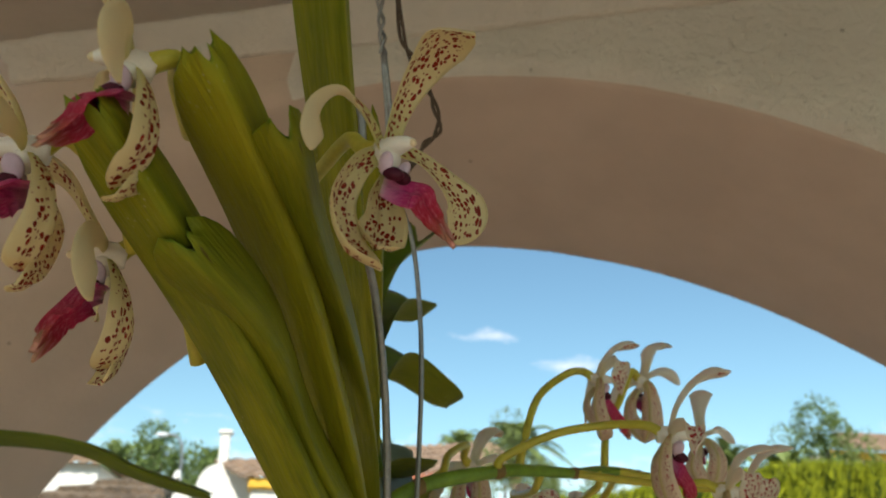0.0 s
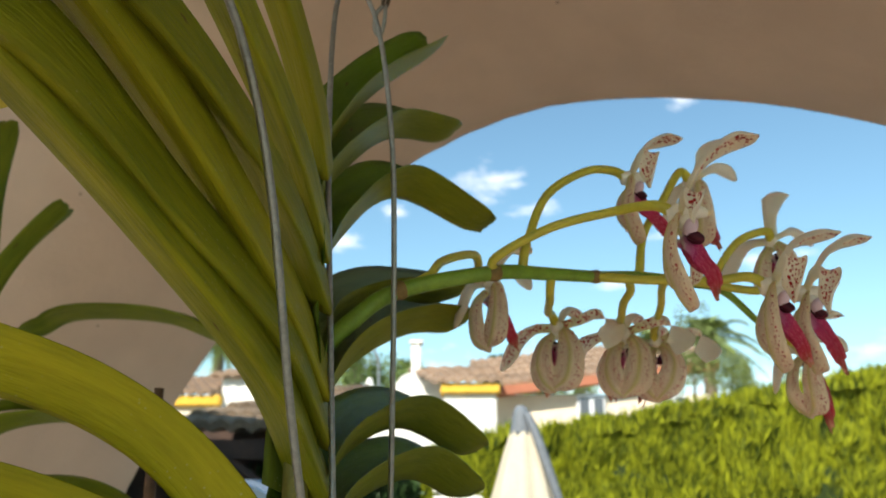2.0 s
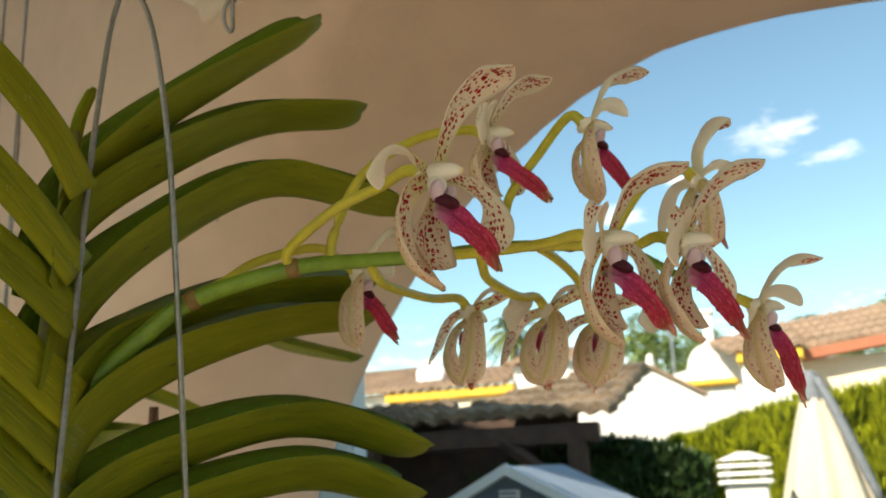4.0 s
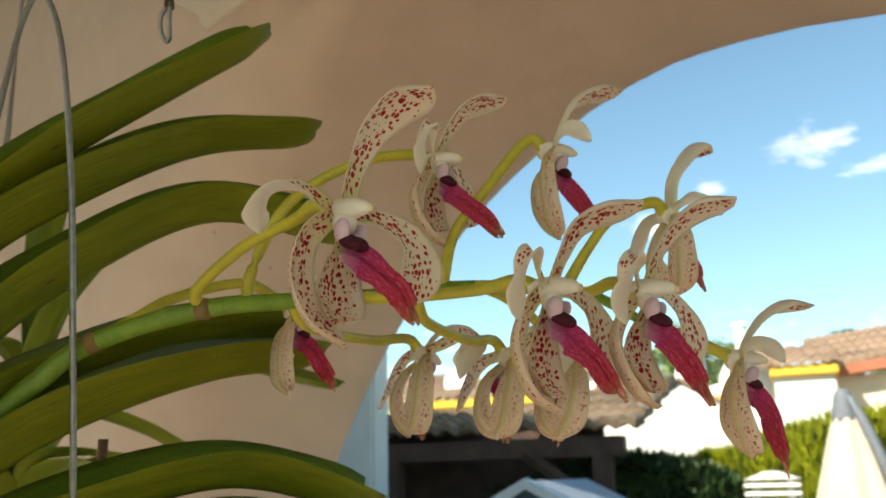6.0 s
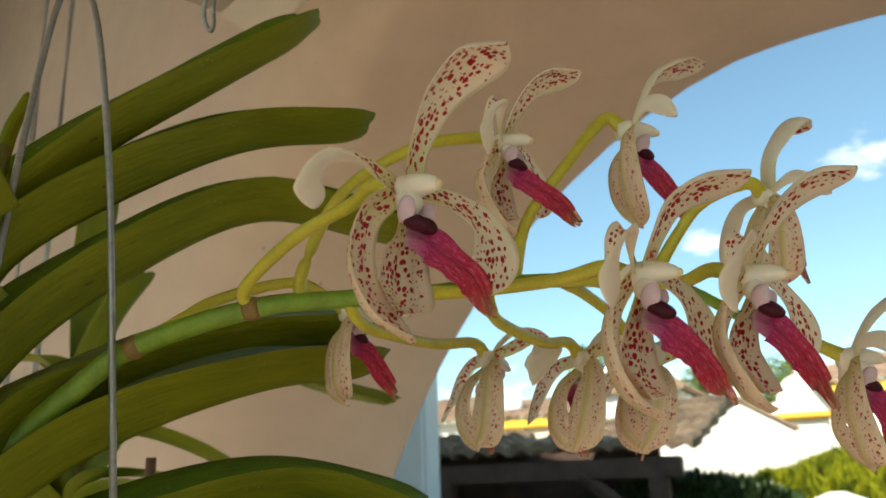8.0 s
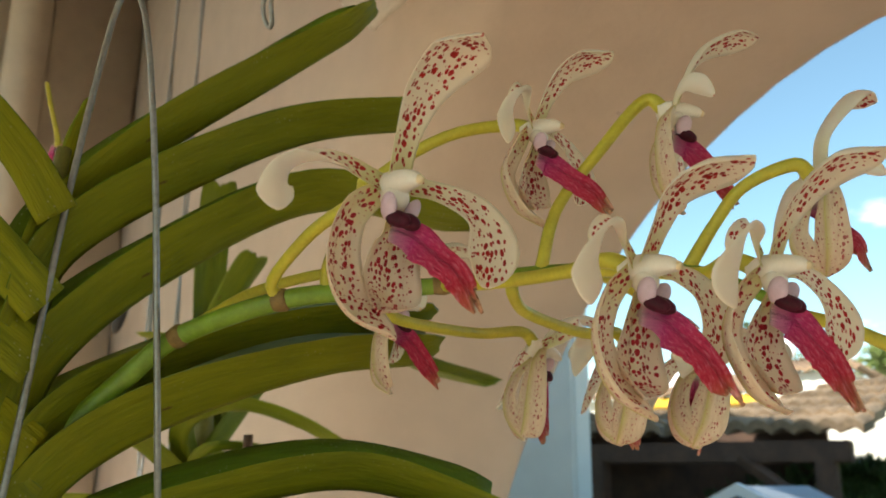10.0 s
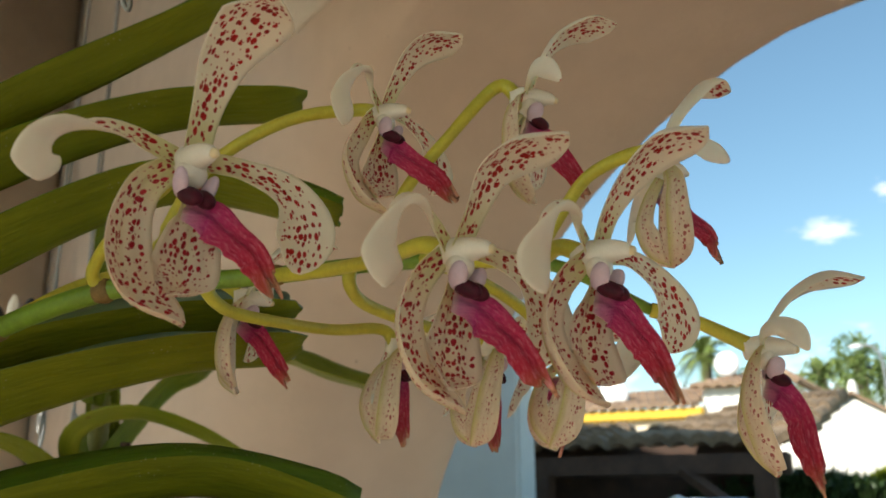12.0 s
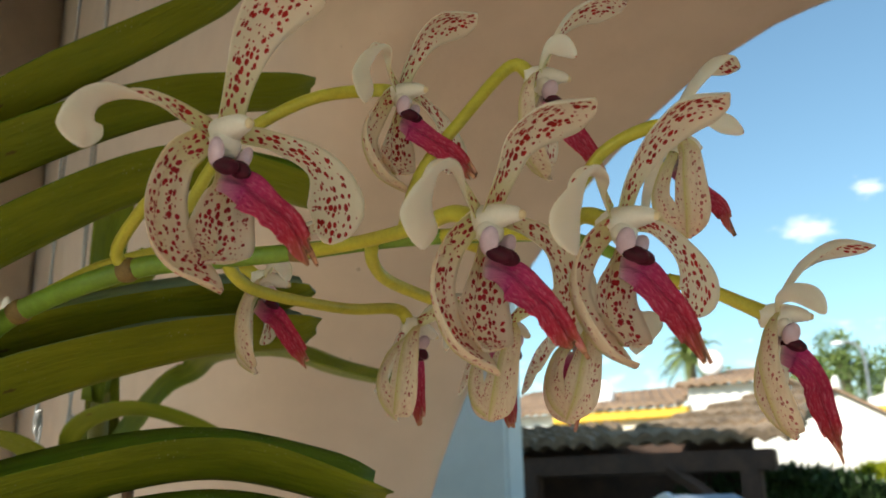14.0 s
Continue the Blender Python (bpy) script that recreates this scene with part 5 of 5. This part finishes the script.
def pergola():
    ob = thing("tiled_pergola", "open dark timber shelter with an old barrel-tiled roof", "pergola", (-1.6, 6.6, -0.13))
    tiled_roof("roof", ob, (-4.7, 5.7, 2.00), (-1.93, 5.80, 2.00), (-1.93, 6.40, 2.15), (-4.7, 6.2, 2.12), M_OLDTILE, 0.13, 0.04, "weathered barrel tiles with lichen")
    tiled_roof("roof", ob, (-1.9, 5.80, 2.00), (-0.72, 5.90, 1.99), (-0.57, 6.83, 2.355), (-0.93, 6.75, 2.325), M_OLDTILE, 0.13, 0.04, "weathered barrel tiles with lichen")
    block("beam", ob, -4.6, -0.80, 5.80, 5.94, 1.80, 1.93, M_WOOD, 0.01, rz=2)
    for x, y in ((-4.5, 5.8), (-2.40, 5.85), (-0.95, 5.92)):
        block("post", ob, x - 0.06, x + 0.06, y - 0.06, y + 0.06, -0.13, 1.82, M_WOOD, 0.01)
    bm = bmesh.new()
    tube(bm, [(-0.95, 5.93, 1.42), (-1.1, 5.92, 1.56), (-1.3, 5.9, 1.72), (-1.45, 5.88, 1.84)], [0.05] * 4, 6, 8)
    hang(part("brace", bm, M_WOOD, None, smooth=False), ob)
    # dark sheet added for the deep shade inside the shelter
    block("dark_backing", ob, -4.8, -1.02, 6.30, 6.36, -0.13, 2.02, M_WOOD, 0.01, "dark sheet standing in for the shaded interior")


pergola()
# white wall beside the shelter
ob = thing("garden_wall", "tall whitewashed garden wall standing in shade", "wall", (-1.9, 4.6, -0.13))
block("wall", ob, -2.95, -1.92, 4.6, 4.8, -0.13, 2.9, M_HWHITE, 0.02)


def house_gable():
    ob = thing("white_gable_house", "small white house with a low gable and finial", "house", (-0.7, 8.0, -0.13))
    prism("wall", ob, [(-1.19, -0.13), (-0.29, -0.13), (-0.274, 2.19), (-0.696, 2.435), (-1.098, 2.20), (-1.19, 2.17)], 7.9, 8.05, M_HWHITE)
    for x0, z0, x1, z1 in ((-0.696, 2.475, -0.245, 2.20), (-1.22, 2.17, -0.696, 2.475)):
        bm = bmesh.new()
        p = [(x0, 7.86, z0), (x1, 7.86, z1), (x1, 8.10, z1), (x0, 8.10, z0)]
        f = [bm.verts.new(v) for v in p] + [bm.verts.new((v[0], v[1], v[2] - 0.03)) for v in p]
        for q in ((0, 1, 2, 3), (7, 6, 5, 4), (0, 4, 5, 1), (1, 5, 6, 2), (2, 6, 7, 3), (3, 7, 4, 0)):
            bm.faces.new([f[i] for i in q])
        bmesh.ops.recalc_face_normals(bm, faces=bm.faces)
        hang(part("verge", bm, M_TILE, None, "clay verge of the gable", smooth=False), ob)
    bm = bmesh.new()
    tube(bm, [(-0.696, 7.97, 2.44), (-0.696, 7.97, 2.50), (-0.696, 7.97, 2.54), (-0.696, 7.97, 2.57)], [0.042, 0.038, 0.03, 0.016], 10, 10)
    hang(part("finial", bm, M_HWHITE, None), ob)
    block("parapet", ob, -0.26, 0.25, 8.9, 9.05, -0.13, 1.93, M_HCREAM, 0.02)


house_gable()


def house_arched():
    ob = thing("arched_gable_house", "white house with a curved gable, chimney and clay roof", "house", (-0.6, 16, -0.13))
    out = [(-1.35, -0.13), (0.1, -0.13), (0.1, 3.05), (-0.02, 3.08)]
    out += [(-0.02 - 0.35 * (1 - math.cos(a)), 3.08 + 0.0 + 0.42 * math.sin(a)) for a in np.linspace(0, math.pi / 2, 8)]
    out += [(-0.75 - 0.35 * math.sin(a), 3.08 + 0.42 * math.cos(a)) for a in np.linspace(0, math.pi / 2, 8)]
    out += [(-1.35, 3.02)]
    prism("wall", ob, out, 15.9, 16.4, M_HWHITE)
    ch = block("chimney", ob, -0.79, -0.62, 16.2, 16.4, 3.3, 4.12, M_HWHITE, 0.02)
    c2 = block("chimney_cap", ob, -0.83, -0.58, 16.16, 16.44, 4.06, 4.14, M_HWHITE, 0.02)
    c2.parent = ch
    c2.matrix_parent_inverse = ch.matrix_world.inverted()
    block("wall", ob, -0.15, 0.68, 13.9, 14.6, -0.13, 2.96, M_HWHITE, 0.02)
    block("cornice", ob, -0.2, 0.73, 13.8, 14.65, 2.92, 3.08, M_YELLOW, 0.02, "bright ochre cornice")
    tiled_roof("roof", ob, (-0.25, 13.75, 3.08), (0.76, 13.75, 3.10), (0.76, 17, 3.75), (-0.9, 17, 3.70), M_TILE)
    block("cornice", ob, -0.95, -0.15, 12.2, 12.6, 2.50, 2.58, M_YELLOW, 0.02, "bright ochre cornice")
    block("wall", ob, -0.9, -0.2, 12.3, 12.55, -0.13, 2.50, M_HWHITE, 0.02)
    block("wall", ob, 0.70, 4.6, 16.0, 18.5, -0.13, 3.10, M_HCREAM, 0.02)
    prism("cornice", ob, [(0.74, 3.06), (4.7, 3.50), (4.7, 3.66), (0.74, 3.22)], 15.66, 16.0, M_RED, "terracotta painted cornice")
    tiled_roof("roof", ob, (0.62, 15.75, 3.22), (4.75, 15.75, 3.66), (4.75, 18.5, 4.5), (0.3, 18.5, 4.05), M_TILE)
    window(ob, 2.45, 15.97, 2.35, 0.5, 0.75)
    window(ob, 3.9, 15.97, 2.35, 0.5, 0.75)
    ob.location.z += 0.08


house_arched()


def house_left():
    ob = thing("hipped_roof_house", "white house with a low hipped clay roof and ochre trim", "house", (-4, 14, -0.13))
    block("wall", ob, -3.63, -2.33, 13.8, 16.8, -0.13, 3.26, M_HWHITE, 0.02)
    tiled_roof("roof", ob, (-3.78, 13.65, 3.27), (-2.2, 13.65, 3.25), (-2.75, 15.3, 3.63), (-3.2, 15.3, 3.63), M_TILE)
    tiled_roof("roof", ob, (-2.2, 13.65, 3.25), (-2.2, 16.95, 3.25), (-2.75, 15.4, 3.63), (-2.75, 15.3, 3.63), M_TILE)
    block("wall", ob, -5.6, -3.65, 13.4, 15.4, -0.13, 2.92, M_HCREAM, 0.02)
    block("cornice", ob, -5.7, -3.5, 13.3, 13.45, 2.78, 2.94, M_YELLOW, 0.02, "bright ochre cornice")
    tiled_roof("roof", ob, (-5.75, 13.25, 2.96), (-3.64, 13.25, 2.96), (-3.66, 15.2, 3.42), (-5.6, 15.2, 3.40), M_TILE)
    block("wall", ob, -7.8, -5.7, 15.0, 17.0, -0.13, 3.1, M_HWHITE, 0.02)
    tiled_roof("roof", ob, (-8.0, 14.8, 3.1), (-5.5, 14.8, 3.1), (-5.9, 16.5, 3.7), (-7.6, 16.5, 3.7), M_TILE)
    window(ob, -3.0, 13.76, 2.2, 0.4, 0.5)
    for x, y, z, r in ((-3.40, 14.6, 3.70, 0.20), (-5.1, 14.0, 3.25, 0.25)):
        d = thing("satellite_dish", "white satellite dish on a short mast above the roofs", "satellite dish", (x, y, 3.0), "satellite dishes")
        bm = bmesh.new()
        rows = []
        for i in range(7):
            a = i / 6
            rows.append([bm.verts.new((x + r * a * math.cos(2 * math.pi * k / 24), y + 0.25 * r * a * a - 0.2, z + r * a * math.sin(2 * math.pi * k / 24))) for k in range(24)])
        for p, q in zip(rows, rows[1:]):
            for k in range(24):
                bm.faces.new((p[k], p[(k + 1) % 24], q[(k + 1) % 24], q[k]))
        bmesh.ops.remove_doubles(bm, verts=bm.verts, dist=1e-5)
        e = bmesh.ops.extrude_face_region(bm, geom=bm.faces[:])
        for v in [g for g in e["geom"] if isinstance(g, bmesh.types.BMVert)]:
            v.co.y += 0.02
        bmesh.ops.recalc_face_normals(bm, faces=bm.faces)
        hang(part("dish", bm, M_TRIM, None), d)
        bm = bmesh.new()
        tube(bm, [(x, y, 2.9), (x, y, z - 0.1), (x, y - 0.05, z)], [0.025] * 3, 6, 6)
        hang(part("mast", bm, M_WIRE, None), d)


house_left()


def house_right():
    ob = thing("hipped_roof_house", "cream house with a low hipped clay roof behind the hedge", "house", (12.4, 16.5, -0.13))
    block("wall", ob, 11.2, 14.5, 16.0, 19.0, -0.13, 4.35, M_HCREAM, 0.02)
    block("cornice", ob, 11.1, 14.6, 15.9, 16.02, 4.22, 4.36, M_YELLOW, 0.02, "bright ochre cornice")
    tiled_roof("roof", ob, (11.0, 15.7, 4.36), (14.8, 15.7, 4.36), (13.6, 17.5, 5.0), (12.3, 17.5, 5.0), M_TILE)


house_right()
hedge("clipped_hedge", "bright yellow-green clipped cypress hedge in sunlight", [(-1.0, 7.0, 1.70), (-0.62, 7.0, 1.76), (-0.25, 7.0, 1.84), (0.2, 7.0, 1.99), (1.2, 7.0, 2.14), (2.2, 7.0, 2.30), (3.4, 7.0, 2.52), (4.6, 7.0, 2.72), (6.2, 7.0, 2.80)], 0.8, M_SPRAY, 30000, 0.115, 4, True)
hedge("ivy_hedge", "dark green ivy-covered bank in shade", [(-1.9, 6.3, 1.62), (-1.3, 6.25, 1.83), (-0.9, 6.3, 1.87), (-0.5, 6.4, 1.83), (-0.2, 6.5, 1.72)], 0.5, M_IVY, 6000, 0.07, 9)
palm(-8.25, 30, 6.3, 1.25, 1)
palm(-4.8, 31, 5.4, 1.2, 2)
palm(2.75, 30, 5.3, 1.2, 3)
palm(3.85, 28, 5.3, 1.3, 4)
palm(7.1, 25, 5.6, 1.5, 5)
palm(5.7, 26, 5.2, 1.5, 6)
palm(6.1, 11, 3.2, 0.75, 7, "spiky young palm behind the hedge")
palm(7.6, 12, 3.4, 0.8, 8, "spiky young palm behind the hedge")
tree(-2.7, 25, 5.5, 1.4, 1)
tree(-1.2, 27, 5.0, 1.3, 2)
tree(-5.6, 26, 4.9, 1.4, 3)
tree(9.7, 14, 4.7, 0.9, 4, "tall slim shrub with reddish flower spikes")
tree(5.0, 13, 3.1, 0.9, 5)
tree(1.9, 24, 4.6, 1.2, 6)

tree(2.85, 10.4, 3.35, 0.42, 11, "upright pale green shrub with orange flowers behind the hedge", 0.06, M_PALM)
tree(3.5, 11.0, 3.1, 0.4, 12, "upright pale green shrub with orange flowers behind the hedge", 0.06, M_PALM)
palm(6.6, 30, 6.2, 1.3, 21)
palm(1.6, 32, 5.6, 1.2, 22)
palm(-3.4, 29, 5.3, 1.1, 23)
palm(-1.9, 33, 5.7, 1.1, 24)


def street_lamp():
    ob = thing("street_lamp", "slim street lamp with a short curved arm above the roofs", "street lamp", (-1.75, 20, -0.13))
    bm = bmesh.new()
    tube(bm, [(-1.75, 20, -0.13), (-1.75, 20, 3.2), (-1.76, 20, 4.3), (-1.9, 20, 4.6), (-2.15, 20, 4.66)], [0.05, 0.04, 0.03, 0.025, 0.025], 8, 30)
    hang(part("pole", bm, M_WIRE, None), ob)
    bm = bmesh.new()
    blob(bm, (-2.22, 20, 4.64), 0.14, 0.06, 0.05)
    hang(part("lamp_head", bm, M_TRIM, None), ob)


street_lamp()


def sky_clouds():
    """Thin fair-weather clouds on a far curved sheet."""
    m, nt, b = mat("fair_weather_cloud")
    co = obj_coord(nt)
    mp = nd(nt, "ShaderNodeMapping")
    mp.inputs["Scale"].default_value = (0.9, 0.9, 2.6)
    nt.links.new(co, mp.inputs["Vector"])
    fine = noise_tex(nt, mp.outputs[0], 0.020, 8, 0.62)
    sep = nt.nodes.new("ShaderNodeSeparateXYZ")
    nt.links.new(co, sep.inputs[0])
    # a hazy bank along the horizon
    total = math_node(nt, "MULTIPLY", math_node(nt, "SUBTRACT", 290.0, sep.outputs[2]), 0.0035)
    total = math_node(nt, "MINIMUM", total, 0.62)
    # single small clouds: bearing, height, width and depth in degrees
    for az, el, w, h in ((2.0, 19.4, 5.0, 2.6), (5.2, 17.6, 3.4, 1.0), (-8.2, 15.6, 3.2, 1.8), (-4.5, 17.5, 2.2, 1.2), (13.7, 15.4, 4.5, 0.9), (15.3, 23.8, 2.0, 1.5), (20.0, 13.5, 5.0, 1.0), (10.5, 12.6, 3.0, 0.9)):
        e, a = radians(el), radians(az)
        sub = nt.nodes.new("ShaderNodeVectorMath")
        sub.operation = "SUBTRACT"
        nt.links.new(co, sub.inputs[0])
        sub.inputs[1].default_value = (1500 * math.cos(e) * math.sin(a), 1500 * math.cos(e) * math.cos(a), 1500 * math.sin(e))
        scl = nt.nodes.new("ShaderNodeVectorMath")
        scl.operation = "DIVIDE"
        nt.links.new(sub.outputs[0], scl.inputs[0])
        scl.inputs[1].default_value = (26.2 * w * 0.6, 200.0, 26.2 * h * 0.6)
        ln = nt.nodes.new("ShaderNodeVectorMath")
        ln.operation = "LENGTH"
        nt.links.new(scl.outputs[0], ln.inputs[0])
        total = math_node(nt, "MAXIMUM", total, math_node(nt, "SUBTRACT", 0.75, math_node(nt, "MULTIPLY", ln.outputs["Value"], 0.55)))
    f = math_node(nt, "ADD", math_node(nt, "MULTIPLY", fine, 1.5), total)
    dens = ramp(nt, math_node(nt, "MULTIPLY", f, 0.5), [(0.52, (0, 0, 0)), (0.85, (1, 1, 1))])
    em = nd(nt, "ShaderNodeEmission", Strength=0.95)
    em.inputs["Color"].default_value = (0.93, 0.95, 1.0, 1)
    tr = nd(nt, "ShaderNodeBsdfTransparent")
    ms = nd(nt, "ShaderNodeMixShader")
    nt.links.new(math_node(nt, "MULTIPLY", dens, 0.85), ms.inputs[0])
    nt.links.new(tr.outputs[0], ms.inputs[1])
    nt.links.new(em.outputs[0], ms.inputs[2])
    nt.links.new(ms.outputs[0], nt.nodes["Material Output"].inputs["Surface"])
    bm = bmesh.new()
    rows = []
    for j in range(13):
        e = radians(-1 + 50 * j / 12)
        rows.append([bm.verts.new((1500 * math.cos(e) * math.sin(radians(a)), 1500 * math.cos(e) * math.cos(radians(a)), 1500 * math.sin(e))) for a in np.linspace(-75, 75, 37)])
    for p, q in zip(rows, rows[1:]):
        for k in range(36):
            bm.faces.new((p[k], p[k + 1], q[k + 1], q[k]))
    ob = link_mesh("backdrop", bm, m)
    ob.visible_shadow = False
    tagged(ob, "blue sky backdrop with thin white fair-weather clouds", "sky", kind="structure")


sky_clouds()
